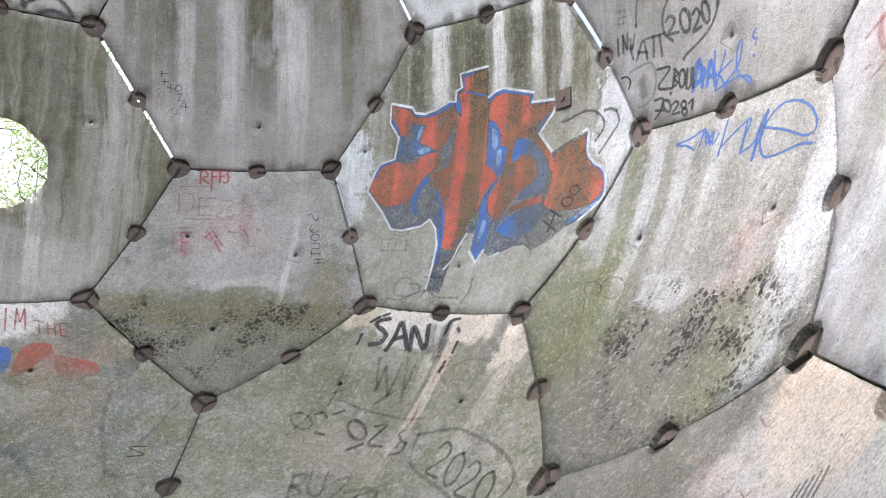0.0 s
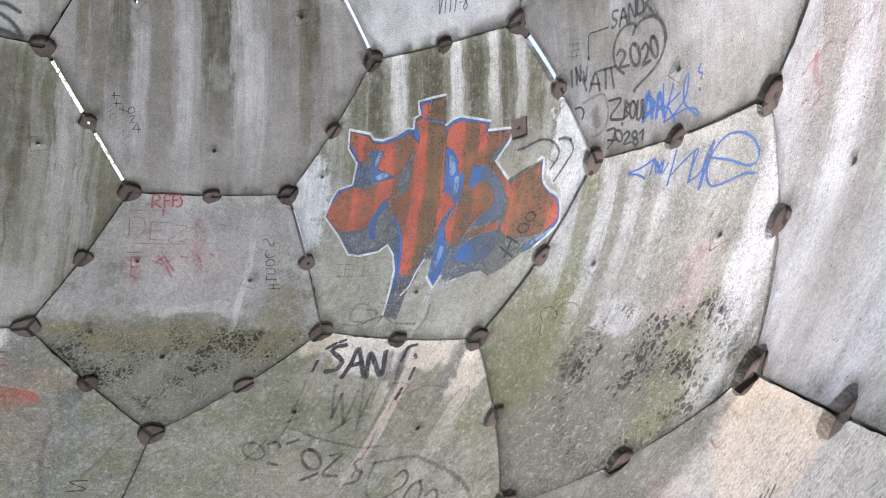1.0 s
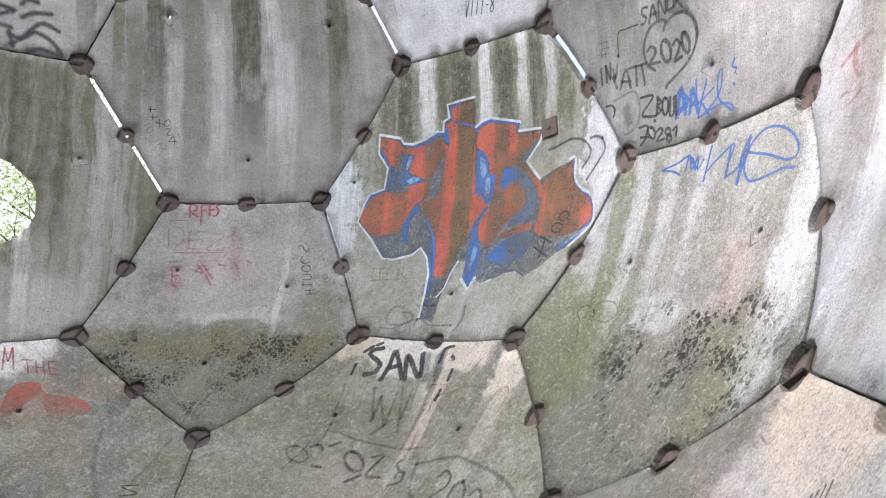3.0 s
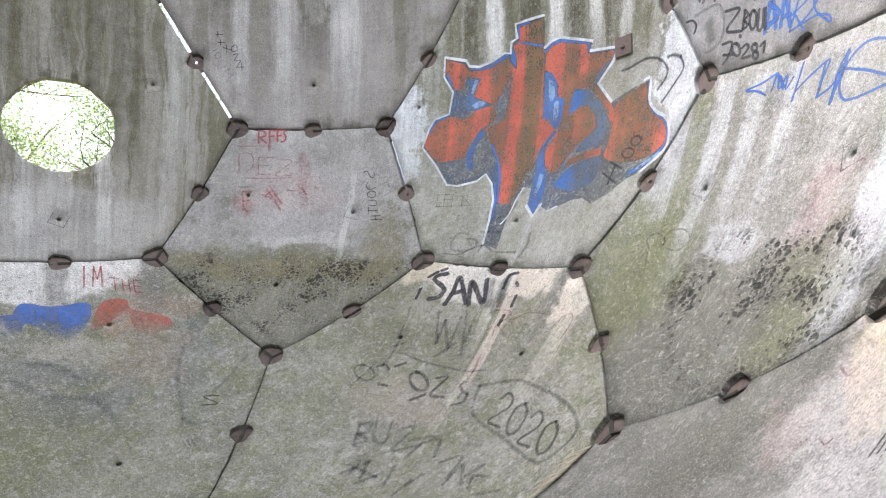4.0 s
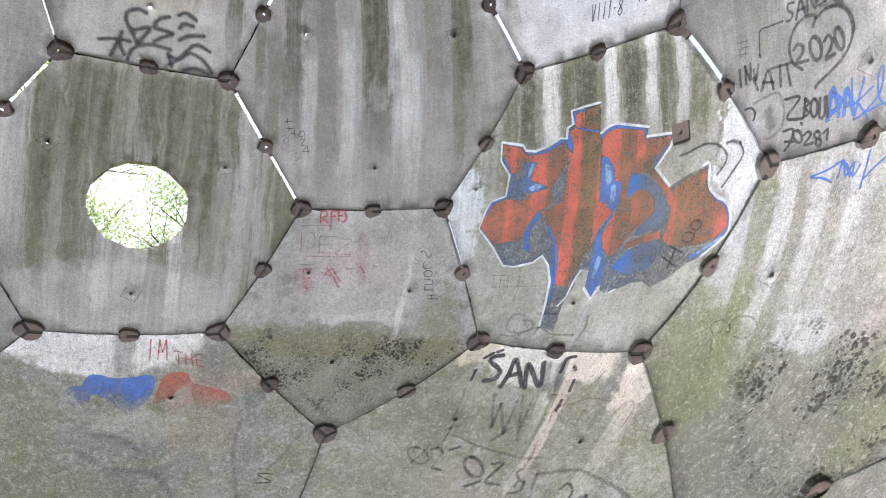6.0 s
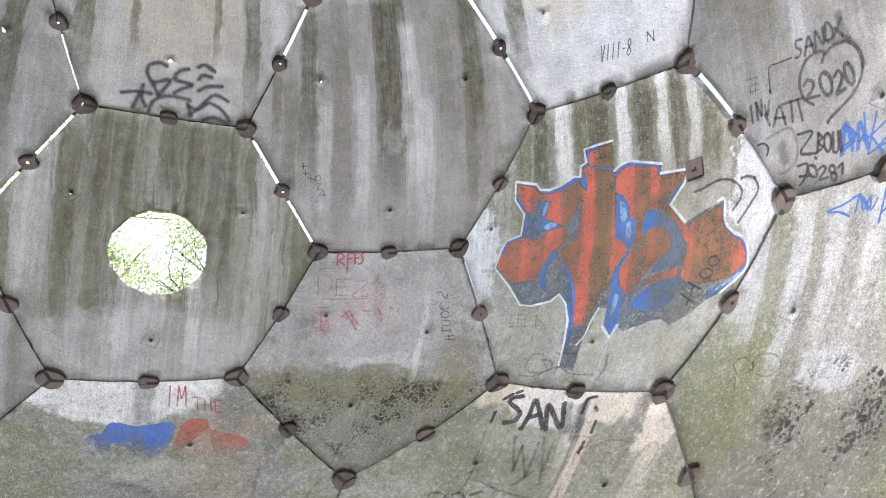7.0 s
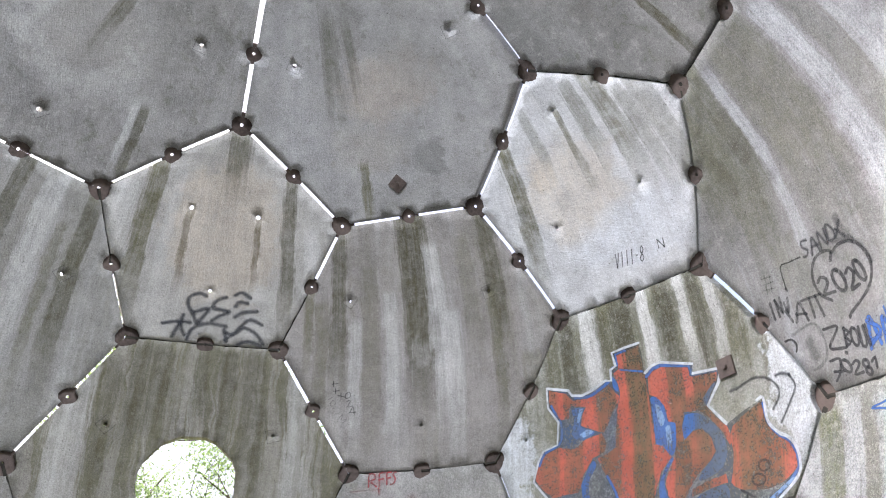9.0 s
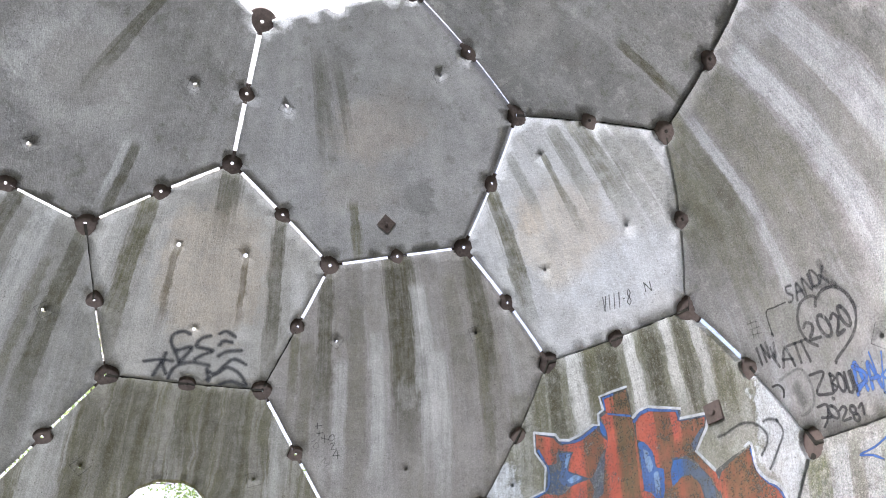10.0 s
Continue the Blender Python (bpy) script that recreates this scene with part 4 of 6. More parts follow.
def daub(a, mat, pts, lift=1):
    """A filled shape with a slightly uneven edge; smears and washes thin out towards it."""
    soft = mat in ("smear", "pale_wash")
    rg = random.Random(len(pts) + lift)
    loop = []
    for i, p in enumerate(pts):
        p, q = Vector(p), Vector(pts[(i + 1) % len(pts)])
        k = max(1, int((q - p).length / 0.025))
        for j in range(k):
            loop.append(p.lerp(q, j / k) + Vector((rg.uniform(-.003, .003), rg.uniform(-.003, .003))))
    if soft or mat in ("bright_blue", "bright_red", "dim_blue", "light_blue", "pale_blue"):
        loop = glide([*pts, pts[0]], 0.02)[:-1]
    grid = [Vector((i * 0.05, j * 0.05)) for i in range(-26, 27) for j in range(-26, 27)]
    grid = [g for g in grid if inside(loop, g) and all((g - h).length > 0.015 for h in loop)]
    edges = [(i, (i + 1) % len(loop)) for i in range(len(loop))]
    v2, _, f2, _, _, _ = delaunay_2d_cdt(loop + grid, edges, [], 1, 1e-5)
    base, s = len(a["verts"]), slot(a, mat)
    rim = len(loop) if soft else 0
    for i, q in enumerate(v2):
        put_point(a, q.x, q.y, 0.8 + lift * 0.25, 0.0 if i < rim else 1.0)
    for f in f2:
        a["faces"].append(tuple(base + i for i in f))
        a["index"].append(s)


# letters as pen strokes in a box one high
PEN = {"0": [[(.3, 1), (.05, .75), (.05, .25), (.3, 0), (.55, .25), (.55, .75), (.3, 1)]], "1": [[(.15, .75), (.35, 1), (.35, 0)]],
       "2": [[(.05, .75), (.2, 1), (.45, .95), (.5, .65), (.05, 0), (.58, .03)]], "8": [[(.3, .5), (.08, .75), (.3, 1), (.52, .75), (.3, .5), (.02, .22), (.3, 0), (.58, .22), (.3, .5)]],
       "I": [[(.3, 1), (.3, 0)]]}
PEN.update({"M": [[(.05, 0), (.12, 1)], [(.12, 1), (.32, .35)], [(.32, .35), (.55, 1)], [(.55, 1), (.62, 0)]], "T": [[(.0, 1), (.6, 1)], [(.3, 1), (.3, 0)]],
       "H": [[(.08, 1), (.08, 0)], [(.52, 1), (.52, 0)], [(.08, .5), (.52, .5)]], "E": [[(.1, 1), (.1, 0)], [(.1, 1), (.5, 1)], [(.1, .5), (.45, .5)], [(.1, 0), (.5, 0)]],
       "V": [[(.05, 1), (.28, 0)], [(.28, 0), (.52, 1)]], "N": [[(.08, 0), (.08, 1)], [(.08, 1), (.5, 0)], [(.5, 0), (.5, 1)]],
       "-": [[(.2, .5), (.4, .5)]]})
PEN.update({"O": [[(.3, 1), (.05, .7), (.08, .25), (.3, 0), (.55, .3), (.5, .75), (.3, 1)]], "Z": [[(.05, 1), (.55, 1)], [(.55, 1), (.05, 0)], [(.05, 0), (.58, 0)]],
       "S": [[(.52, .9), (.25, 1), (.08, .75), (.45, .4), (.4, .08), (.05, .05)]], "B": [[(.1, 0), (.1, 1)], [(.1, 1), (.45, .85), (.4, .55), (.12, .5)], [(.12, .5), (.55, .35), (.5, .05), (.1, 0)]],
       "U": [[(.08, 1), (.08, .25), (.3, 0), (.52, .25), (.52, 1)]]})


def scrawl(a, mat, width, text, corners):
    o, right, up = (Vector(c) for c in corners)
    ex, ey = (right - o) / len(text), up - o
    for i, ch in enumerate(text):
        for line in PEN[ch]:
            stroke(a, mat, width, [tuple(o + ex * (i + x * 1.35) + ey * y) for x, y in line])


def finish(a):
    me = mesh_of("graffiti", a["verts"], a["faces"], [PAINT[m] for m in a["mats"]])
    me.polygons.foreach_set("material_index", a["index"])
    me.attributes.new("cover", "FLOAT", "POINT").data.foreach_set("value", a["cover"])
    part("graffiti", me, None, FRAMES[a["key"]], a["label"])


def set_out(key, *marks):
    """Thin scratched squares with which the drilled holes were set out."""
    a = art(key, "thin scratched setting-out square round a drilled hole")
    for u, v, size, spin in marks:
        c, s = math.cos(radians(spin)) * size, math.sin(radians(spin)) * size
        ring = [Vector((u + x * c - y * s, v + x * s + y * c)) for x, y in ((1, 1), (-1, 1), (-1, -1), (1, -1))]
        for i in range(3):
            stroke(a, "scratch", 0.005, [tuple(ring[i]), tuple(ring[i + 1])])
    finish(a)


piece = art('JRV', 'large red and blue spray-painted graffiti piece with white outline')
daub(piece, 'blue', [(-0.690, 0.463), (-0.528, 0.423), (-0.502, 0.384), (-0.430, 0.371), (-0.349, 0.393), (-0.253, 0.434), (-0.213, 0.423), (-0.209, 0.492), (-0.169, 0.510), (-0.183, 0.598), (-0.090, 0.607), (0.017, 0.611), (0.021, 0.418), (0.071, 0.449), (0.129, 0.457), (0.344, 0.389), (0.324, 0.338), (0.507, 0.319), (0.483, 0.248), (0.392, 0.143), (0.490, 0.024), (0.610, 0.064), (0.735, 0.095), (0.741, -0.022), (0.795, -0.095), (0.847, -0.128), (0.886, -0.176), (0.901, -0.254), (0.878, -0.323), (0.753, -0.412), (0.665, -0.439), (0.567, -0.505), (0.472, -0.548), (0.404, -0.508), (0.331, -0.514), (0.194, -0.568), (0.139, -0.531), (0.105, -0.599), (0.048, -0.528), (0.049, -0.414), (-0.003, -0.411), (-0.041, -0.490), (-0.066, -0.619), (-0.072, -0.813), (-0.175, -0.785), (-0.181, -0.625), (-0.192, -0.486), (-0.230, -0.380), (-0.284, -0.318), (-0.337, -0.366), (-0.469, -0.399), (-0.547, -0.394), (-0.662, -0.261), (-0.783, -0.145), (-0.755, -0.020), (-0.721, 0.047), (-0.619, 0.082), (-0.609, 0.225), (-0.686, 0.331)], 1)
daub(piece, 'red', [(-0.676, 0.446), (-0.545, 0.405), (-0.496, 0.349), (-0.380, 0.349), (-0.308, 0.376), (-0.245, 0.414), (-0.172, 0.322), (-0.186, 0.277), (-0.227, 0.233), (-0.262, 0.161), (-0.294, 0.121), (-0.347, 0.137), (-0.447, 0.184), (-0.439, 0.240), (-0.406, 0.296), (-0.515, 0.320), (-0.530, 0.295), (-0.530, 0.241), (-0.610, 0.237), (-0.650, 0.315), (-0.676, 0.369)], 2)
daub(piece, 'red', [(-0.760, -0.044), (-0.719, 0.027), (-0.604, 0.062), (-0.498, 0.045), (-0.415, 0.095), (-0.306, 0.119), (-0.276, 0.054), (-0.291, 0.008), (-0.370, -0.022), (-0.430, -0.105), (-0.448, -0.171), (-0.460, -0.216), (-0.539, -0.228), (-0.641, -0.241), (-0.714, -0.192), (-0.767, -0.133)], 2)
daub(piece, 'red', [(-0.156, 0.570), (-0.091, 0.582), (0.008, 0.592), (0.013, 0.433), (0.039, 0.005), (0.074, -0.009), (0.139, -0.082), (0.109, -0.104), (0.064, -0.153), (0.037, -0.225), (0.024, -0.279), (-0.013, -0.362), (-0.054, -0.465), (-0.071, -0.522), (-0.158, -0.504), (-0.182, -0.352), (-0.213, -0.244), (-0.257, -0.163), (-0.305, -0.096), (-0.337, -0.028), (-0.262, -0.001), (-0.219, 0.024), (-0.211, 0.112), (-0.196, 0.236), (-0.164, 0.320), (-0.170, 0.401), (-0.193, 0.467), (-0.154, 0.485)], 2)
daub(piece, 'red', [(0.036, 0.411), (0.083, 0.440), (0.136, 0.445), (0.303, 0.389), (0.305, 0.329), (0.485, 0.312), (0.473, 0.263), (0.403, 0.218), (0.359, 0.156), (0.313, 0.133), (0.232, 0.145), (0.214, 0.069), (0.219, -0.007), (0.281, 0.032), (0.335, 0.032), (0.389, -0.026), (0.406, -0.099), (0.371, -0.141), (0.306, -0.186), (0.253, -0.241), (0.198, -0.327), (0.158, -0.343), (0.108, -0.282), (0.092, -0.203), (0.138, -0.108), (0.167, -0.039), (0.176, 0.099), (0.131, 0.117), (0.116, 0.203), (0.070, 0.266), (0.028, 0.287)], 2)
daub(piece, 'red', [(0.252, -0.306), (0.257, -0.267), (0.334, -0.242), (0.459, -0.225), (0.469, -0.268), (0.341, -0.284)], 2)
daub(piece, 'red', [(0.316, 0.146), (0.381, 0.145), (0.430, 0.077), (0.487, 0.009), (0.513, -0.059), (0.497, -0.087), (0.464, -0.018), (0.406, 0.057), (0.353, 0.112)], 2)
daub(piece, 'red', [(0.523, 0.002), (0.610, 0.048), (0.692, 0.075), (0.728, 0.079), (0.734, -0.027), (0.788, -0.103), (0.849, -0.153), (0.883, -0.220), (0.884, -0.288), (0.796, -0.332), (0.711, -0.346), (0.622, -0.333), (0.531, -0.312), (0.487, -0.274), (0.504, -0.214), (0.512, -0.127), (0.498, -0.047)], 2)
daub(piece, 'light_blue', [(-0.514, 0.301), (-0.422, 0.290), (-0.447, 0.233), (-0.451, 0.177), (-0.354, 0.131), (-0.455, 0.091), (-0.517, 0.141), (-0.495, 0.215)], 2)
daub(piece, 'pale_blue', [(-0.455, 0.287), (-0.430, 0.284), (-0.461, 0.204), (-0.475, 0.221)], 3)
daub(piece, 'pale_blue', [(-0.458, 0.129), (-0.408, 0.154), (-0.362, 0.135), (-0.432, 0.108)], 3)
daub(piece, 'light_blue', [(0.029, 0.270), (0.070, 0.266), (0.113, 0.204), (0.131, 0.113), (0.172, 0.096), (0.166, -0.022), (0.135, -0.074), (0.081, -0.010), (0.042, 0.008)], 2)
daub(piece, 'pale_blue', [(0.056, 0.227), (0.086, 0.208), (0.108, 0.124), (0.080, 0.094), (0.063, 0.144)], 3)
daub(piece, 'pale_blue', [(0.107, 0.083), (0.136, 0.092), (0.142, 0.005), (0.115, -0.025)], 3)
daub(piece, 'light_blue', [(0.151, -0.093), (0.116, -0.132), (0.084, -0.196), (0.101, -0.281), (0.128, -0.334), (0.135, -0.429), (0.131, -0.527), (0.098, -0.571), (0.054, -0.524), (0.047, -0.424), (0.055, -0.312), (0.052, -0.226), (0.079, -0.155), (0.116, -0.105)], 2)
daub(piece, 'pale_blue', [(0.084, -0.331), (0.112, -0.346), (0.098, -0.440), (0.075, -0.453)], 3)
daub(piece, 'light_blue', [(-0.448, -0.171), (-0.411, -0.098), (-0.375, -0.040), (-0.348, -0.064), (-0.397, -0.165), (-0.384, -0.284), (-0.427, -0.269)], 2)
daub(piece, 'light_blue', [(-0.205, 0.455), (-0.174, 0.401), (-0.173, 0.347), (-0.205, 0.381)], 3)
daub(piece, 'light_blue', [(0.240, 0.127), (0.317, 0.119), (0.388, 0.067), (0.445, -0.005), (0.476, -0.090), (0.459, -0.165), (0.411, -0.205), (0.326, -0.231), (0.296, -0.224), (0.320, -0.185), (0.378, -0.139), (0.410, -0.097), (0.393, -0.024), (0.335, 0.032), (0.281, 0.035), (0.226, -0.002), (0.214, 0.059)], 2)
daub(piece, 'light_blue', [(0.366, 0.187), (0.439, 0.249), (0.461, 0.247), (0.414, 0.196), (0.381, 0.148)], 3)
daub(piece, 'light_blue', [(0.184, -0.406), (0.301, -0.302), (0.457, -0.281), (0.459, -0.402), (0.330, -0.458)], 2)
stroke(piece, 'light_blue', 0.024, [(-0.484, 0.367), (-0.381, 0.357), (-0.301, 0.386), (-0.233, 0.419)], 4)
stroke(piece, 'light_blue', 0.02, [(-0.661, 0.340), (-0.616, 0.257), (-0.590, 0.208), (-0.599, 0.093), (-0.707, 0.034), (-0.747, -0.045)], 4)
stroke(piece, 'light_blue', 0.018, [(-0.197, 0.501), (-0.157, 0.508), (-0.159, 0.582), (-0.087, 0.588)], 4, False)
stroke(piece, 'light_blue', 0.014, [(-0.142, 0.479), (-0.083, 0.460), (0.009, 0.431)], 4)
stroke(piece, 'light_blue', 0.022, [(0.024, 0.393), (0.071, 0.428), (0.136, 0.438), (0.314, 0.387), (0.320, 0.332), (0.485, 0.312)], 4, False)
stroke(piece, 'light_blue', 0.02, [(0.728, 0.072), (0.741, -0.028), (0.795, -0.104), (0.855, -0.151), (0.890, -0.222), (0.885, -0.295), (0.768, -0.375), (0.686, -0.406)], 4)
stroke(piece, 'light_blue', 0.018, [(-0.276, -0.133), (-0.213, -0.244), (-0.182, -0.352), (-0.163, -0.497)], 4)
stroke(piece, 'light_blue', 0.016, [(0.136, -0.088), (0.087, -0.162), (0.066, -0.221)], 4)
stroke(piece, 'light_blue', 0.022, [(-0.167, -0.606), (-0.178, -0.497), (-0.205, -0.388)], 4)
stroke(piece, 'pale_blue', 0.022, [(0.858, -0.330), (0.800, -0.357), (0.729, -0.389)], 5)
stroke(piece, 'white', 0.017, [(-0.690, 0.463), (-0.528, 0.423), (-0.502, 0.384), (-0.430, 0.371), (-0.349, 0.393), (-0.253, 0.434), (-0.213, 0.423), (-0.209, 0.492), (-0.169, 0.510), (-0.183, 0.598), (-0.090, 0.607), (0.017, 0.611)], 5, False)
stroke(piece, 'white', 0.017, [(0.021, 0.418), (0.071, 0.449), (0.129, 0.457), (0.344, 0.389), (0.324, 0.338), (0.507, 0.319), (0.483, 0.248), (0.392, 0.143), (0.490, 0.024)], 5, False)
stroke(piece, 'white', 0.016, [(0.692, 0.091), (0.735, 0.095), (0.741, -0.022), (0.795, -0.095), (0.847, -0.128), (0.886, -0.176), (0.905, -0.255), (0.886, -0.324), (0.754, -0.415)], 5)
stroke(piece, 'white', 0.014, [(-0.175, -0.785), (-0.181, -0.625), (-0.192, -0.486), (-0.230, -0.380), (-0.284, -0.318), (-0.337, -0.366), (-0.469, -0.399), (-0.547, -0.394), (-0.662, -0.261), (-0.783, -0.145), (-0.755, -0.020), (-0.721, 0.047), (-0.619, 0.082), (-0.609, 0.225), (-0.686, 0.331), (-0.690, 0.463)], 5, False)
stroke(piece, 'white', 0.022, [(0.044, -0.528), (0.105, -0.599), (0.138, -0.524)], 5, False)
stroke(piece, 'white', 0.01, [(-0.096, -0.648), (-0.057, -0.583), (-0.035, -0.487), (-0.003, -0.411)], 5)
stroke(piece, 'white', 0.01, [(0.194, -0.568), (0.250, -0.544)], 5)
stroke(piece, 'dim_blue', 0.075, [(-0.180, -0.570), (-0.163, -0.680), (-0.132, -0.790)], 4)
finish(piece)

curl = art('JRV', 'grey spray-painted curl on pale concrete')
stroke(curl, 'spray', 0.022, [(0.540, 0.180), (0.602, 0.187), (0.638, 0.197), (0.711, 0.206), (0.790, 0.179), (0.843, 0.119), (0.835, 0.069), (0.786, 0.022)], 3)
stroke(curl, 'spray', 0.028, [(0.844, 0.176), (0.880, 0.178), (0.930, 0.155)], 3)
stroke(curl, 'spray', 0.02, [(0.930, 0.155), (0.951, 0.089), (0.890, 0.016), (0.821, -0.056)], 3)
finish(curl)

loops = art('JRV', 'faint grey looping scrawl low on the panel')
stroke(loops, 'faint', 0.022, [(-0.299, -0.718), (-0.368, -0.724), (-0.400, -0.794), (-0.373, -0.842), (-0.290, -0.841), (-0.223, -0.804), (-0.233, -0.759), (-0.296, -0.756)], 3)
stroke(loops, 'faint', 0.02, [(-0.213, -0.704), (-0.082, -0.699)], 3)
stroke(loops, 'faint', 0.018, [(-0.187, -0.703), (-0.174, -0.774), (-0.193, -0.840)], 3)
stroke(loops, 'faint', 0.016, [(-0.428, -0.874), (-0.321, -0.868), (-0.176, -0.793), (-0.081, -0.832), (0.067, -0.829)], 3)
stroke(loops, 'faint', 0.022, [(0.122, -0.704), (0.126, -0.782), (0.099, -0.861)], 3)
stroke(loops, 'faint', 0.02, [(-0.126, -0.605), (-0.058, -0.575), (-0.021, -0.498)], 3)
stroke(loops, 'pale_wash', 0.05, [(0.103, -0.648), (0.086, -0.746), (0.072, -0.869)], 2)
finish(loops)

scratches = art('JRV', 'small scratched pencil marks')
stroke(scratches, 'faint', 0.007, [(-0.595, -0.459), (-0.584, -0.554)], 3)
stroke(scratches, 'faint', 0.007, [(-0.542, -0.456), (-0.532, -0.549)], 3)
stroke(scratches, 'faint', 0.007, [(-0.485, -0.453), (-0.476, -0.545)], 3)
stroke(scratches, 'faint', 0.007, [(-0.414, -0.450), (-0.404, -0.541)], 3)
stroke(scratches, 'faint', 0.007, [(-0.613, -0.469), (-0.512, -0.458)], 3)
stroke(scratches, 'faint', 0.007, [(-0.545, -0.495), (-0.484, -0.492)], 3)
stroke(scratches, 'faint', 0.006, [(-0.594, -0.547), (-0.280, -0.520)], 3)
stroke(scratches, 'faint', 0.006, [(-0.468, -0.475), (-0.373, -0.456)], 3)
stroke(scratches, 'faint', 0.006, [(-0.403, -0.579), (-0.416, -0.638)], 3)
stroke(scratches, 'faint', 0.006, [(-0.410, -0.465), (-0.350, -0.519)], 3)
stroke(scratches, 'grey', 0.012, [(0.693, -0.203), (0.713, -0.215), (0.720, -0.235), (0.710, -0.251), (0.689, -0.256), (0.667, -0.248), (0.656, -0.229), (0.661, -0.211), (0.680, -0.202), (0.703, -0.207)], 3)
stroke(scratches, 'grey', 0.012, [(0.655, -0.263), (0.680, -0.276), (0.690, -0.295), (0.679, -0.312), (0.653, -0.317), (0.626, -0.308), (0.611, -0.289), (0.617, -0.270), (0.639, -0.261), (0.667, -0.267)], 3)
stroke(scratches, 'grey', 0.011, [(0.543, -0.320), (0.628, -0.371)], 3)
stroke(scratches, 'grey', 0.011, [(0.581, -0.342), (0.555, -0.447)], 3)
stroke(scratches, 'grey', 0.01, [(0.507, -0.377), (0.607, -0.449)], 3)
stroke(scratches, 'faint', 0.01, [(0.755, -0.291), (0.792, -0.304)], 3)
finish(scratches)

red_marks = art('J', 'worn red marker letters and scribbles')
daub(red_marks, 'smear', [(-0.391, 0.720), (-0.201, 0.739), (-0.154, 0.708), (-0.160, 0.642), (-0.317, 0.609), (-0.365, 0.606)], 1)
stroke(red_marks, 'red_thin', 0.013, [(-0.360, 0.614), (-0.367, 0.705), (-0.328, 0.703), (-0.323, 0.670), (-0.356, 0.656), (-0.305, 0.618)], 3)
stroke(red_marks, 'red_thin', 0.013, [(-0.284, 0.619), (-0.294, 0.709), (-0.255, 0.716)], 3)
stroke(red_marks, 'red_thin', 0.013, [(-0.288, 0.668), (-0.260, 0.674)], 3)
stroke(red_marks, 'red_thin', 0.013, [(-0.233, 0.630), (-0.241, 0.712), (-0.209, 0.718)], 3)
stroke(red_marks, 'red_thin', 0.013, [(-0.235, 0.675), (-0.211, 0.681)], 3)
stroke(red_marks, 'red_thin', 0.013, [(-0.177, 0.719), (-0.200, 0.706), (-0.178, 0.674), (-0.188, 0.636), (-0.208, 0.631)], 3)
stroke(red_marks, 'red_thin', 0.013, [(-0.289, 0.611), (-0.282, 0.562)], 3)
stroke(red_marks, 'pink', 0.01, [(-0.468, 0.529), (-0.415, 0.537), (-0.381, 0.500), (-0.377, 0.440), (-0.414, 0.390)], 3)
stroke(red_marks, 'pink', 0.01, [(-0.481, 0.523), (-0.459, 0.398)], 3)
stroke(red_marks, 'pink', 0.01, [(-0.348, 0.506), (-0.330, 0.388)], 3)
stroke(red_marks, 'pink', 0.01, [(-0.348, 0.506), (-0.240, 0.516)], 3)
stroke(red_marks, 'pink', 0.01, [(-0.338, 0.447), (-0.271, 0.455)], 3)
stroke(red_marks, 'pink', 0.01, [(-0.330, 0.388), (-0.253, 0.389)], 3)
stroke(red_marks, 'pink', 0.01, [(-0.213, 0.498), (-0.121, 0.490), (-0.219, 0.387), (-0.110, 0.387)], 3)
stroke(red_marks, 'pink', 0.01, [(-0.485, 0.580), (-0.356, 0.594), (-0.270, 0.596)], 3)
stroke(red_marks, 'pink', 0.01, [(-0.420, 0.354), (-0.265, 0.361), (-0.107, 0.372)], 3)
stroke(red_marks, 'pink', 0.016, [(-0.413, 0.253), (-0.355, 0.258)], 3)
stroke(red_marks, 'pink', 0.016, [(-0.413, 0.253), (-0.384, 0.122)], 3)
stroke(red_marks, 'pink', 0.016, [(-0.399, 0.189), (-0.361, 0.196)], 3)
stroke(red_marks, 'pink', 0.016, [(-0.394, 0.140), (-0.356, 0.113)], 3)
stroke(red_marks, 'pink', 0.016, [(-0.263, 0.226), (-0.225, 0.274), (-0.192, 0.237)], 3)
stroke(red_marks, 'pink', 0.016, [(-0.260, 0.280), (-0.200, 0.210), (-0.151, 0.139)], 3)
stroke(red_marks, 'pink', 0.016, [(-0.149, 0.185), (-0.244, 0.304)], 3)
stroke(red_marks, 'pink', 0.016, [(-0.286, 0.243), (-0.222, 0.220)], 3)
stroke(red_marks, 'pink', 0.016, [(-0.127, 0.282), (-0.086, 0.279)], 3)
stroke(red_marks, 'pink', 0.016, [(-0.001, 0.257), (-0.032, 0.303)], 3)
stroke(red_marks, 'pink', 0.016, [(0.053, 0.312), (0.076, 0.296)], 3)
daub(red_marks, 'smear', [(-0.291, 0.270), (-0.244, 0.304), (-0.184, 0.268), (-0.128, 0.174), (-0.168, 0.146), (-0.244, 0.196)], 1)
daub(red_marks, 'smear', [(-0.122, 0.546), (-0.019, 0.568), (0.034, 0.351), (0.039, 0.158), (-0.041, 0.176)], 1)
daub(red_marks, 'smear', [(-0.490, 0.246), (-0.384, 0.287), (-0.312, 0.146), (-0.364, 0.048), (-0.453, 0.116)], 1)
stroke(red_marks, 'scratch', 0.008, [(-0.446, 0.285), (-0.345, 0.293)], 3)
stroke(red_marks, 'faint', 0.003, [(-0.050, 0.150), (-0.093, 0.062), (-0.178, 0.003)], 3)
finish(red_marks)

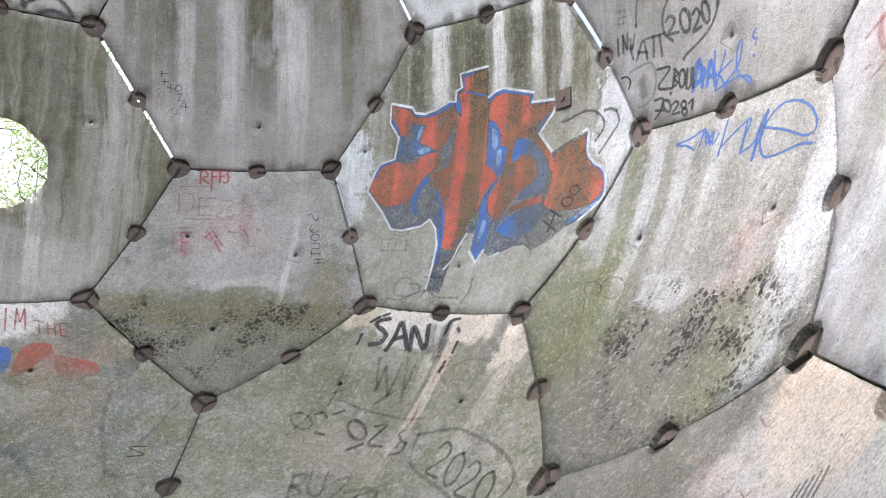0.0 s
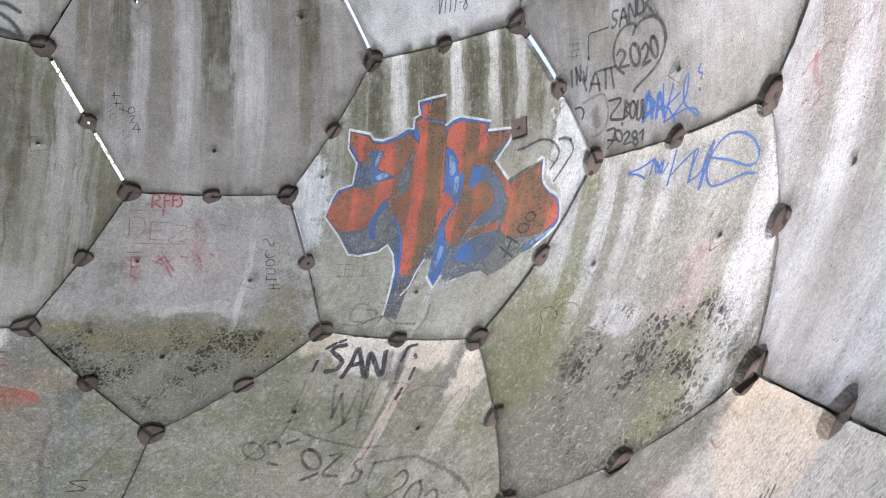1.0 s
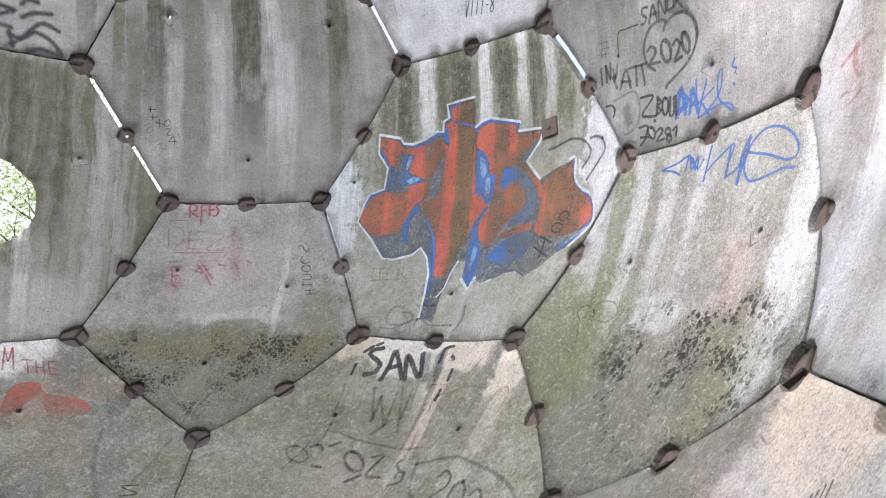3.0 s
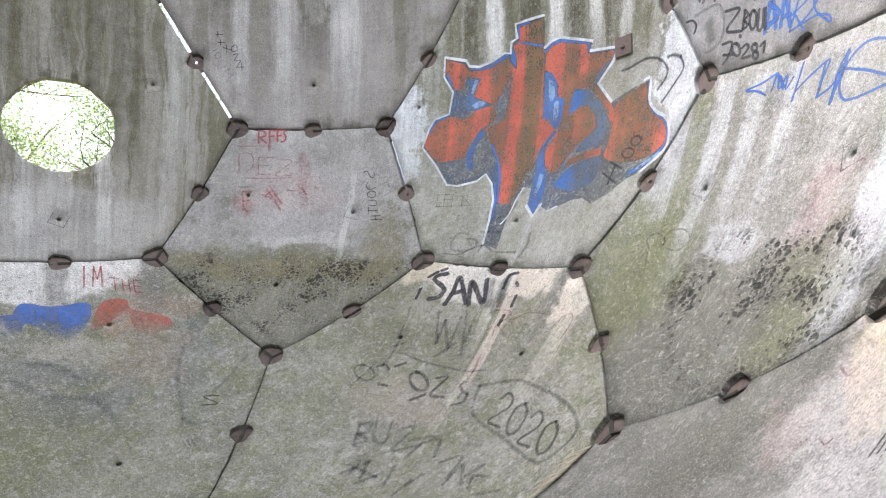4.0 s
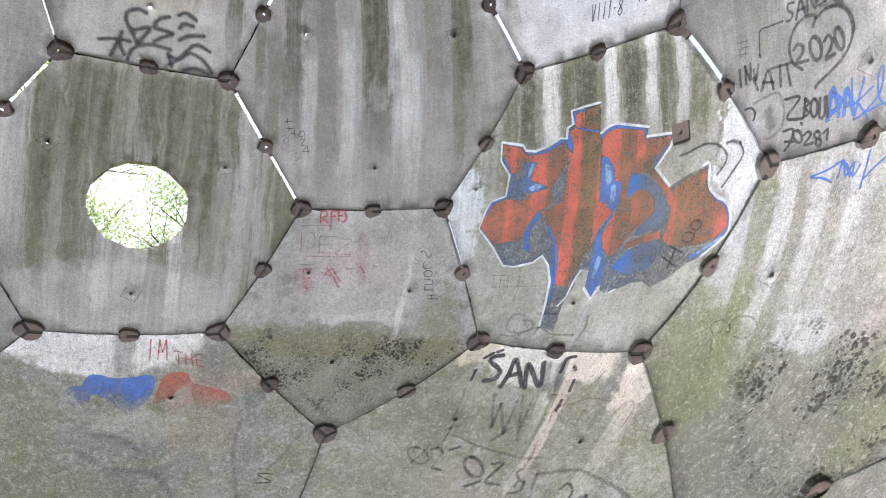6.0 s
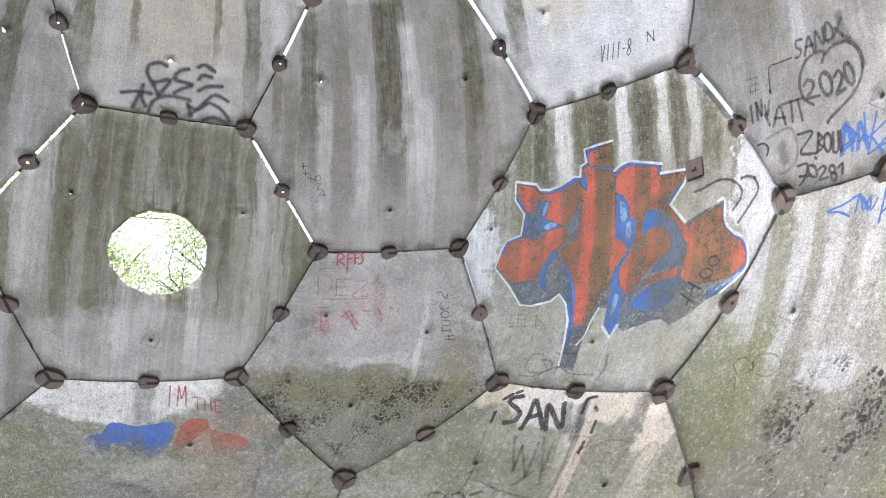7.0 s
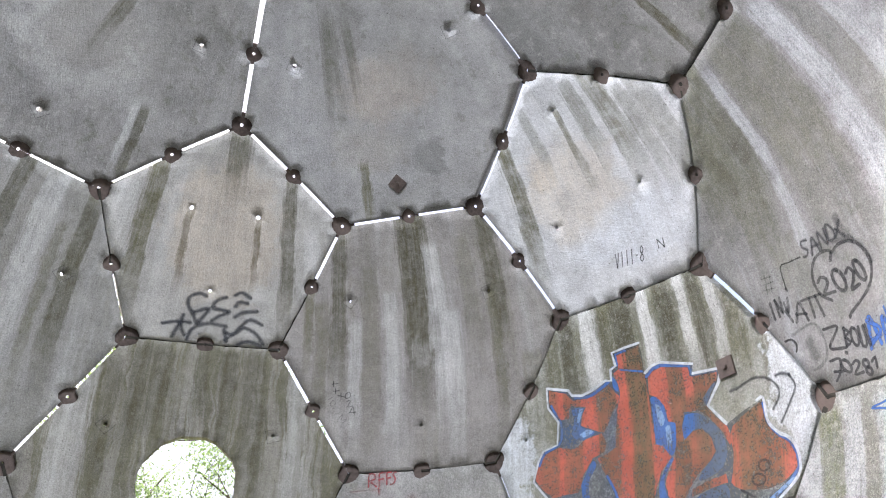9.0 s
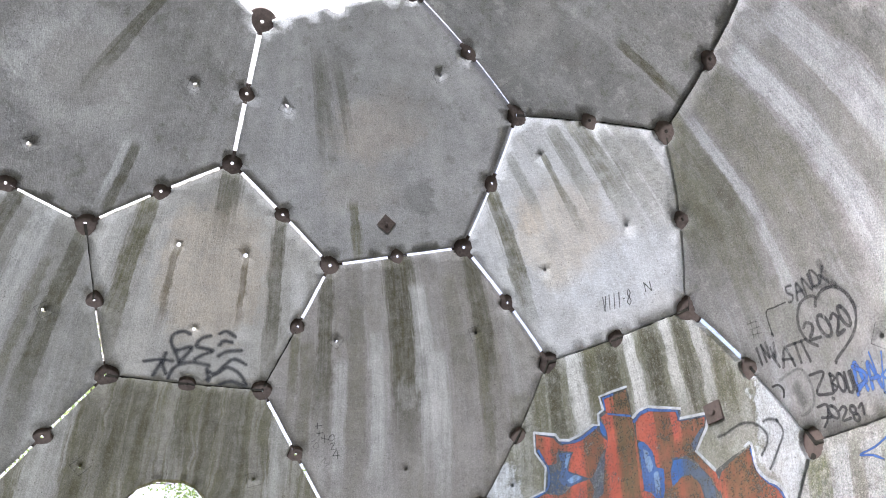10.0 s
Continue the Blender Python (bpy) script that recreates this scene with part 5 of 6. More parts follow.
side_marks = art('J', 'upright column of thin grey pencil letters')
stroke(side_marks, 'grey', 0.007, [(0.377, 0.401), (0.399, 0.412), (0.416, 0.387), (0.433, 0.362), (0.451, 0.365), (0.453, 0.389)], 3)
stroke(side_marks, 'grey', 0.007, [(0.413, 0.332), (0.401, 0.301), (0.429, 0.276), (0.465, 0.289)], 3)
stroke(side_marks, 'grey', 0.007, [(0.413, 0.249), (0.437, 0.267), (0.473, 0.249), (0.457, 0.219), (0.419, 0.229), (0.413, 0.249)], 3)
stroke(side_marks, 'grey', 0.007, [(0.422, 0.202), (0.474, 0.194), (0.481, 0.162), (0.426, 0.167)], 3)
stroke(side_marks, 'grey', 0.007, [(0.427, 0.128), (0.497, 0.122)], 3)
stroke(side_marks, 'grey', 0.007, [(0.431, 0.151), (0.433, 0.104)], 3)
stroke(side_marks, 'grey', 0.007, [(0.450, 0.088), (0.516, 0.086)], 3)
stroke(side_marks, 'grey', 0.007, [(0.453, 0.061), (0.526, 0.058)], 3)
stroke(side_marks, 'grey', 0.007, [(0.479, 0.089), (0.486, 0.058)], 3)
stroke(side_marks, 'faint', 0.006, [(0.517, 0.348), (0.535, 0.367), (0.556, 0.345)], 3)
stroke(side_marks, 'faint', 0.006, [(0.524, 0.316), (0.561, 0.328)], 3)
stroke(side_marks, 'faint', 0.006, [(0.530, 0.288), (0.551, 0.305), (0.569, 0.280)], 3)
stroke(side_marks, 'faint', 0.006, [(0.566, 0.178), (0.588, 0.188), (0.598, 0.159), (0.572, 0.154), (0.566, 0.178)], 3)
stroke(side_marks, 'faint', 0.006, [(0.574, 0.130), (0.615, 0.142)], 3)
finish(side_marks)

upper_bars = art('QRV', 'black marker bars above the drawn heart')
stroke(upper_bars, 'spray', 0.019, [(-0.370, -0.211), (-0.403, -0.202), (-0.408, -0.231), (-0.385, -0.255), (-0.400, -0.277), (-0.422, -0.274)], 3)
stroke(upper_bars, 'spray', 0.019, [(-0.371, -0.289), (-0.337, -0.214), (-0.322, -0.289)], 3)
stroke(upper_bars, 'spray', 0.019, [(-0.358, -0.255), (-0.321, -0.259)], 3)
stroke(upper_bars, 'spray', 0.019, [(-0.310, -0.286), (-0.298, -0.209), (-0.269, -0.287), (-0.258, -0.211)], 3)
stroke(upper_bars, 'spray', 0.019, [(-0.257, -0.276), (-0.238, -0.201), (-0.212, -0.247), (-0.224, -0.279), (-0.253, -0.277)], 3)
stroke(upper_bars, 'spray', 0.019, [(-0.217, -0.282), (-0.192, -0.257), (-0.165, -0.222)], 3)
stroke(upper_bars, 'spray', 0.019, [(-0.201, -0.247), (-0.169, -0.299)], 3)
stroke(upper_bars, 'faint', 0.05, [(-0.175, -0.199), (-0.170, -0.254), (-0.155, -0.305)], 3)
stroke(upper_bars, 'faint', 0.03, [(-0.244, -0.287), (-0.139, -0.320)], 3)
finish(upper_bars)

heart = art('QRV', 'grey pencil heart round a written year')
stroke(heart, 'grey', 0.017, [(-0.293, -0.359), (-0.274, -0.318), (-0.316, -0.300), (-0.370, -0.311), (-0.410, -0.358), (-0.423, -0.417), (-0.405, -0.481), (-0.358, -0.526)], 3)
stroke(heart, 'grey', 0.017, [(-0.271, -0.329), (-0.222, -0.313), (-0.158, -0.327), (-0.117, -0.371), (-0.097, -0.434), (-0.108, -0.492), (-0.142, -0.542), (-0.196, -0.577), (-0.285, -0.619), (-0.292, -0.634)], 3)
stroke(heart, 'faint', 0.035, [(-0.144, -0.330), (-0.107, -0.378), (-0.092, -0.457)], 3)
stroke(heart, 'grey', 0.019, [(-0.401, -0.419), (-0.380, -0.401), (-0.351, -0.420), (-0.358, -0.452), (-0.390, -0.481), (-0.326, -0.494)], 3)
stroke(heart, 'grey', 0.019, [(-0.288, -0.403), (-0.268, -0.426), (-0.258, -0.464), (-0.262, -0.498), (-0.279, -0.511), (-0.300, -0.494), (-0.314, -0.458), (-0.314, -0.420), (-0.299, -0.401), (-0.279, -0.410)], 3)
stroke(heart, 'grey', 0.019, [(-0.242, -0.445), (-0.219, -0.427), (-0.202, -0.455), (-0.215, -0.488), (-0.239, -0.523), (-0.191, -0.518)], 3)
stroke(heart, 'grey', 0.019, [(-0.171, -0.414), (-0.156, -0.434), (-0.146, -0.470), (-0.146, -0.502), (-0.157, -0.515), (-0.173, -0.501), (-0.186, -0.467), (-0.188, -0.432), (-0.180, -0.413), (-0.165, -0.420)], 3)
finish(heart)

tall_bars = art('QRV', 'tall black marker bars')
stroke(tall_bars, 'grey', 0.016, [(-0.714, -0.396), (-0.713, -0.489)], 3)
stroke(tall_bars, 'grey', 0.016, [(-0.680, -0.391), (-0.680, -0.486)], 3)
stroke(tall_bars, 'grey', 0.016, [(-0.680, -0.391), (-0.654, -0.474), (-0.647, -0.389)], 3)
stroke(tall_bars, 'grey', 0.016, [(-0.630, -0.425), (-0.622, -0.484), (-0.600, -0.410)], 3)
stroke(tall_bars, 'grey', 0.016, [(-0.593, -0.548), (-0.548, -0.458), (-0.522, -0.563)], 3)
stroke(tall_bars, 'grey', 0.016, [(-0.583, -0.508), (-0.520, -0.527)], 3)
stroke(tall_bars, 'grey', 0.016, [(-0.532, -0.457), (-0.416, -0.469)], 3)
stroke(tall_bars, 'grey', 0.016, [(-0.481, -0.461), (-0.482, -0.563)], 3)
stroke(tall_bars, 'grey', 0.016, [(-0.443, -0.468), (-0.428, -0.576)], 3)
stroke(tall_bars, 'grey', 0.016, [(-0.613, -0.537), (-0.637, -0.467)], 3)
stroke(tall_bars, 'black_thin', 0.008, [(-0.588, -0.371), (-0.573, -0.256), (-0.517, -0.256), (-0.440, -0.264)], 3)
stroke(tall_bars, 'black_thin', 0.014, [(-0.591, -0.364), (-0.585, -0.379)], 3)
stroke(tall_bars, 'faint', 0.007, [(-0.713, -0.260), (-0.648, -0.271)], 3)
stroke(tall_bars, 'faint', 0.007, [(-0.709, -0.293), (-0.641, -0.304)], 3)
stroke(tall_bars, 'faint', 0.007, [(-0.722, -0.320), (-0.649, -0.335)], 3)
stroke(tall_bars, 'faint', 0.007, [(-0.686, -0.251), (-0.708, -0.350)], 3)
stroke(tall_bars, 'faint', 0.007, [(-0.655, -0.262), (-0.676, -0.354)], 3)
stroke(tall_bars, 'black_thin', 0.014, [(-0.694, -0.617), (-0.657, -0.617), (-0.633, -0.652), (-0.645, -0.688)], 3)
stroke(tall_bars, 'faint', 0.02, [(-0.644, -0.601), (-0.574, -0.585), (-0.499, -0.588), (-0.468, -0.658), (-0.470, -0.750), (-0.512, -0.796), (-0.564, -0.807)], 3)
stroke(tall_bars, 'faint', 0.07, [(-0.555, -0.656), (-0.538, -0.755)], 2)
finish(tall_bars)

lower_bars = art('QRV', 'black marker numbers and bars in two rows')
stroke(lower_bars, 'black_thin', 0.016, [(-0.460, -0.633), (-0.379, -0.648), (-0.447, -0.728), (-0.361, -0.757)], 3)
stroke(lower_bars, 'black_thin', 0.016, [(-0.348, -0.663), (-0.353, -0.756)], 3)
stroke(lower_bars, 'black_thin', 0.016, [(-0.348, -0.668), (-0.325, -0.693), (-0.347, -0.710), (-0.324, -0.740), (-0.350, -0.751)], 3)
stroke(lower_bars, 'black_thin', 0.016, [(-0.298, -0.681), (-0.285, -0.698), (-0.279, -0.728), (-0.282, -0.757), (-0.293, -0.769), (-0.307, -0.758), (-0.316, -0.730), (-0.315, -0.699), (-0.305, -0.681), (-0.292, -0.686)], 3)
stroke(lower_bars, 'black_thin', 0.016, [(-0.269, -0.687), (-0.265, -0.780), (-0.239, -0.776), (-0.243, -0.692)], 3)
stroke(lower_bars, 'black_thin', 0.016, [(-0.232, -0.693), (-0.223, -0.792)], 3)
stroke(lower_bars, 'black_thin', 0.016, [(-0.464, -0.792), (-0.409, -0.796), (-0.420, -0.861), (-0.449, -0.896)], 3)
stroke(lower_bars, 'black_thin', 0.016, [(-0.453, -0.848), (-0.397, -0.860)], 3)
stroke(lower_bars, 'black_thin', 0.016, [(-0.387, -0.807), (-0.369, -0.821), (-0.356, -0.845), (-0.354, -0.866), (-0.365, -0.874), (-0.384, -0.864), (-0.400, -0.842), (-0.405, -0.819), (-0.396, -0.807), (-0.379, -0.812)], 3)
stroke(lower_bars, 'black_thin', 0.016, [(-0.344, -0.843), (-0.322, -0.830), (-0.305, -0.852), (-0.339, -0.892), (-0.289, -0.895)], 3)
stroke(lower_bars, 'black_thin', 0.016, [(-0.270, -0.843), (-0.260, -0.852), (-0.254, -0.865), (-0.257, -0.876), (-0.266, -0.880), (-0.277, -0.874), (-0.285, -0.862), (-0.284, -0.849), (-0.277, -0.843), (-0.266, -0.846)], 3)
stroke(lower_bars, 'black_thin', 0.016, [(-0.259, -0.882), (-0.249, -0.890), (-0.243, -0.903), (-0.245, -0.915), (-0.254, -0.919), (-0.265, -0.913), (-0.273, -0.901), (-0.273, -0.888), (-0.265, -0.881), (-0.254, -0.884)], 3)
stroke(lower_bars, 'black_thin', 0.016, [(-0.236, -0.864), (-0.215, -0.849), (-0.213, -0.900)], 3)
stroke(lower_bars, 'black_thin', 0.016, [(-0.368, -0.776), (-0.359, -0.784)], 3)
finish(lower_bars)

blue_tag = art('QRV', 'blue marker zigzag tag')
stroke(blue_tag, 'marker', 0.022, [(-0.222, -0.810), (-0.200, -0.667), (-0.163, -0.807)], 3)
stroke(blue_tag, 'marker', 0.022, [(-0.228, -0.774), (-0.159, -0.766)], 3)
stroke(blue_tag, 'marker', 0.022, [(-0.217, -0.680), (-0.153, -0.743), (-0.212, -0.790)], 3)
stroke(blue_tag, 'marker', 0.022, [(-0.137, -0.812), (-0.130, -0.692), (-0.085, -0.822)], 3)
stroke(blue_tag, 'marker', 0.022, [(-0.133, -0.768), (-0.090, -0.771)], 3)
stroke(blue_tag, 'marker', 0.011, [(-0.045, -0.679), (-0.068, -0.770), (-0.083, -0.845)], 3)
stroke(blue_tag, 'marker', 0.011, [(-0.109, -0.656), (-0.097, -0.774)], 3)
stroke(blue_tag, 'marker', 0.011, [(-0.089, -0.782), (-0.000, -0.734)], 3)
stroke(blue_tag, 'marker', 0.011, [(-0.076, -0.767), (-0.009, -0.867)], 3)
stroke(blue_tag, 'marker', 0.011, [(-0.083, -0.850), (-0.028, -0.829), (0.037, -0.765), (0.045, -0.665), (0.022, -0.695), (0.032, -0.790), (0.079, -0.842), (0.125, -0.879), (0.111, -0.848), (0.049, -0.825), (-0.037, -0.837)], 3)
stroke(blue_tag, 'marker', 0.011, [(0.117, -0.648), (0.104, -0.678), (0.129, -0.695), (0.120, -0.714)], 3)
stroke(blue_tag, 'marker', 0.014, [(0.116, -0.757), (0.123, -0.765)], 3)
finish(blue_tag)

blue_scribble = art('R', 'looping blue marker scribble')
stroke(blue_scribble, 'marker', 0.012, [(-0.093, 0.652), (-0.169, 0.626), (-0.253, 0.612), (-0.188, 0.597), (-0.131, 0.567)], 3)
stroke(blue_scribble, 'marker', 0.012, [(-0.106, 0.580), (-0.089, 0.651), (-0.066, 0.578), (-0.036, 0.630), (-0.030, 0.570), (-0.001, 0.612)], 3)
stroke(blue_scribble, 'marker', 0.012, [(0.038, 0.661), (0.016, 0.510)], 3)
stroke(blue_scribble, 'marker', 0.012, [(0.021, 0.543), (0.073, 0.586), (0.168, 0.633), (0.151, 0.567), (0.143, 0.497)], 3)
stroke(blue_scribble, 'marker', 0.012, [(0.152, 0.630), (0.140, 0.497)], 3)
stroke(blue_scribble, 'marker', 0.012, [(0.256, 0.643), (0.222, 0.572), (0.217, 0.451)], 3)
stroke(blue_scribble, 'marker', 0.012, [(0.143, 0.497), (0.206, 0.524), (0.238, 0.591)], 3)
stroke(blue_scribble, 'marker', 0.012, [(0.241, 0.576), (0.359, 0.533), (0.476, 0.478), (0.525, 0.482), (0.524, 0.519), (0.483, 0.578), (0.413, 0.626), (0.334, 0.641), (0.274, 0.609), (0.246, 0.551), (0.248, 0.495), (0.289, 0.448), (0.378, 0.445), (0.458, 0.451), (0.522, 0.437)], 3)
stroke(blue_scribble, 'marker', 0.02, [(0.257, 0.633), (0.224, 0.501), (0.216, 0.456)], 3)
stroke(blue_scribble, 'marker', 0.018, [(-0.074, 0.632), (-0.042, 0.577)], 3)
finish(blue_scribble)

black_tag = art('JRS', 'bold black spray-painted slanting bars')
stroke(black_tag, 'black', 0.032, [(-0.330, 0.877), (-0.390, 0.855), (-0.403, 0.823), (-0.336, 0.788), (-0.300, 0.757), (-0.316, 0.709), (-0.377, 0.681)], 3)
stroke(black_tag, 'black', 0.032, [(-0.249, 0.664), (-0.239, 0.762), (-0.237, 0.860), (-0.118, 0.692)], 3)
stroke(black_tag, 'black', 0.032, [(-0.240, 0.742), (-0.166, 0.776)], 3)
stroke(black_tag, 'black', 0.032, [(-0.095, 0.684), (-0.145, 0.843), (-0.010, 0.706), (-0.048, 0.864)], 3)
stroke(black_tag, 'black', 0.022, [(-0.403, 0.882), (-0.453, 0.831)], 3)
stroke(black_tag, 'black', 0.022, [(-0.465, 0.743), (-0.459, 0.672)], 3)
stroke(black_tag, 'black', 0.022, [(0.189, 0.769), (0.185, 0.696)], 3)
stroke(black_tag, 'black', 0.022, [(0.162, 0.640), (0.155, 0.575)], 3)
stroke(black_tag, 'black', 0.022, [(0.148, 0.919), (0.094, 0.897), (0.086, 0.809)], 3)
stroke(black_tag, 'black', 0.022, [(0.156, 0.854), (0.176, 0.832)], 3)
stroke(black_tag, 'black', 0.022, [(-0.386, 0.890), (-0.350, 0.912)], 3)
stroke(black_tag, 'faint', 0.06, [(-0.007, 0.860), (0.035, 0.691)], 3)
stroke(black_tag, 'faint', 0.06, [(0.067, 0.857), (0.084, 0.648)], 3)
stroke(black_tag, 'faint', 0.06, [(0.094, 0.897), (0.099, 0.716)], 3)
finish(black_tag)

year = art('JRS', 'grey pencilled year inside a drawn box')
scrawl(year, 'grey_soft', 0.021, '2020', [(0.384, 0.043), (0.843, -0.138), (0.382, 0.209)])
stroke(year, 'faint', 0.024, [(0.223, 0.219), (0.281, 0.065), (0.511, -0.033), (0.751, -0.141), (0.831, -0.138), (0.913, -0.026), (0.881, 0.066), (0.750, 0.162), (0.532, 0.247), (0.404, 0.267), (0.223, 0.219)], 3)
finish(year)

letters = art('JRS', 'grey scrawled letters on mossy concrete')
stroke(letters, 'grey_soft', 0.024, [(-0.182, 0.228), (-0.135, 0.221), (-0.087, 0.192), (-0.063, 0.157), (-0.074, 0.133), (-0.115, 0.132), (-0.166, 0.155), (-0.199, 0.190), (-0.198, 0.220), (-0.163, 0.228)], 3)
stroke(letters, 'grey_soft', 0.022, [(-0.045, 0.218), (0.014, 0.237), (-0.019, 0.125), (0.065, 0.123)], 3)
stroke(letters, 'grey_soft', 0.022, [(0.141, 0.233), (0.115, 0.208), (0.151, 0.173), (0.184, 0.165)], 3)
stroke(letters, 'grey_soft', 0.022, [(0.146, 0.159), (0.149, 0.133)], 3)
stroke(letters, 'grey_soft', 0.022, [(-0.049, 0.117), (-0.110, 0.066)], 3)
stroke(letters, 'grey_soft', 0.022, [(-0.428, 0.194), (-0.389, 0.222), (-0.346, 0.200)], 3)
stroke(letters, 'grey_soft', 0.022, [(-0.325, 0.226), (-0.274, 0.264)], 3)
stroke(letters, 'grey_soft', 0.022, [(-0.350, 0.103), (-0.291, 0.107)], 3)
stroke(letters, 'grey_soft', 0.022, [(0.184, 0.165), (0.189, 0.120), (0.136, 0.090)], 3)
stroke(letters, 'faint', 0.018, [(-0.229, 0.298), (-0.074, 0.290), (0.107, 0.289), (0.207, 0.310)], 3)
stroke(letters, 'faint', 0.016, [(-0.229, 0.298), (-0.316, 0.313)], 3)
stroke(letters, 'faint', 0.016, [(-0.522, 0.177), (-0.471, 0.178), (-0.421, 0.158), (-0.399, 0.128), (-0.415, 0.104), (-0.460, 0.097), (-0.513, 0.110), (-0.545, 0.138), (-0.541, 0.166), (-0.501, 0.180)], 3)
stroke(letters, 'faint', 0.014, [(-0.484, 0.062), (-0.447, 0.219)], 3)
stroke(letters, 'faint', 0.018, [(-0.463, 0.608), (-0.437, 0.512)], 3)
stroke(letters, 'faint', 0.018, [(-0.433, 0.480), (-0.419, 0.395)], 3)
stroke(letters, 'faint', 0.018, [(-0.401, 0.380), (-0.394, 0.283), (-0.396, 0.204)], 3)
stroke(letters, 'faint', 0.018, [(-0.425, 0.334), (-0.354, 0.381)], 3)
stroke(letters, 'faint', 0.024, [(-0.263, 0.610), (-0.171, 0.417)], 3)
stroke(letters, 'faint', 0.024, [(-0.171, 0.417), (-0.191, 0.565)], 3)
stroke(letters, 'faint', 0.024, [(-0.191, 0.565), (-0.084, 0.397)], 3)
stroke(letters, 'faint', 0.024, [(-0.084, 0.397), (-0.102, 0.599)], 3)
stroke(letters, 'faint', 0.024, [(-0.085, 0.639), (0.011, 0.378)], 3)
stroke(letters, 'faint', 0.024, [(-0.016, 0.592), (-0.003, 0.448)], 3)
stroke(letters, 'faint', 0.024, [(-0.127, 0.344), (-0.053, 0.439)], 3)
stroke(letters, 'faint', 0.024, [(-0.276, -0.137), (-0.210, -0.260)], 3)
stroke(letters, 'faint', 0.024, [(-0.271, -0.142), (-0.223, -0.109), (-0.205, -0.165), (-0.245, -0.192)], 3)
stroke(letters, 'faint', 0.024, [(-0.245, -0.192), (-0.173, -0.201), (-0.209, -0.252)], 3)
stroke(letters, 'faint', 0.024, [(-0.202, -0.090), (-0.140, -0.189), (-0.074, -0.180), (-0.119, -0.074)], 3)
stroke(letters, 'faint', 0.024, [(-0.058, -0.104), (0.020, -0.067), (-0.007, -0.207), (0.113, -0.144)], 3)
stroke(letters, 'faint', 0.024, [(0.038, -0.138), (0.185, -0.083), (0.233, -0.187)], 3)
stroke(letters, 'faint', 0.024, [(-0.105, -0.400), (-0.115, -0.313)], 3)
stroke(letters, 'faint', 0.024, [(-0.149, -0.412), (-0.061, -0.293)], 3)
stroke(letters, 'faint', 0.024, [(-0.038, -0.394), (-0.074, -0.294)], 3)
stroke(letters, 'faint', 0.024, [(-0.039, -0.430), (0.044, -0.329)], 3)
stroke(letters, 'faint', 0.024, [(-0.151, -0.353), (0.031, -0.361)], 3)
stroke(letters, 'faint', 0.024, [(0.102, -0.391), (0.072, -0.282)], 3)
stroke(letters, 'faint', 0.024, [(0.185, -0.424), (0.212, -0.323)], 3)
stroke(letters, 'faint', 0.024, [(0.208, -0.357), (0.244, -0.282)], 3)
stroke(letters, 'faint', 0.024, [(0.283, -0.208), (0.376, -0.157), (0.378, -0.276)], 3)
stroke(letters, 'faint', 0.024, [(0.388, -0.312), (0.408, -0.199), (0.477, -0.294)], 3)
stroke(letters, 'faint', 0.024, [(0.457, -0.261), (0.523, -0.181)], 3)
stroke(letters, 'faint', 0.024, [(0.522, -0.302), (0.513, -0.243), (0.600, -0.240)], 3)
stroke(letters, 'faint', 0.024, [(0.579, -0.332), (0.694, -0.300)], 3)
stroke(letters, 'faint', 0.024, [(0.092, -0.224), (0.120, -0.132), (0.182, -0.101)], 3)
finish(letters)

black_spray = art('B', 'overlapping grey-black spray-painted arcs')
stroke(black_spray, 'spray', 0.04, [(-0.041, -0.377), (-0.093, -0.363), (-0.155, -0.396), (-0.160, -0.451), (-0.116, -0.525), (-0.081, -0.589)], 3)
stroke(black_spray, 'spray', 0.04, [(-0.115, -0.504), (-0.018, -0.467), (-0.056, -0.544), (-0.082, -0.585)], 3)
stroke(black_spray, 'spray', 0.04, [(0.096, -0.368), (0.036, -0.397), (0.008, -0.455), (0.069, -0.465), (0.130, -0.475), (0.063, -0.513), (0.016, -0.552)], 3)
stroke(black_spray, 'spray', 0.04, [(0.149, -0.349), (0.194, -0.322), (0.264, -0.356)], 3)
stroke(black_spray, 'spray', 0.04, [(0.164, -0.432), (0.188, -0.395), (0.249, -0.397)], 3)
stroke(black_spray, 'spray', 0.04, [(0.171, -0.509), (0.222, -0.469), (0.326, -0.449)], 3)
stroke(black_spray, 'spray', 0.04, [(-0.316, -0.610), (-0.222, -0.585), (-0.125, -0.582)], 3)
stroke(black_spray, 'spray', 0.04, [(-0.182, -0.529), (-0.189, -0.607), (-0.157, -0.680)], 3)
stroke(black_spray, 'spray', 0.04, [(-0.240, -0.703), (-0.198, -0.591)], 3)
stroke(black_spray, 'spray', 0.04, [(-0.138, -0.713), (-0.108, -0.627), (-0.012, -0.577), (0.124, -0.583)], 3)
stroke(black_spray, 'spray', 0.04, [(0.118, -0.632), (0.179, -0.635), (0.231, -0.563), (0.286, -0.518), (0.378, -0.549)], 3)
stroke(black_spray, 'spray', 0.04, [(0.126, -0.689), (0.209, -0.614), (0.254, -0.583), (0.343, -0.623), (0.409, -0.703)], 3)
stroke(black_spray, 'spray', 0.04, [(0.107, -0.607), (0.139, -0.701)], 3)
stroke(black_spray, 'spray', 0.04, [(0.219, -0.715), (0.289, -0.686), (0.389, -0.709)], 3)
finish(black_spray)


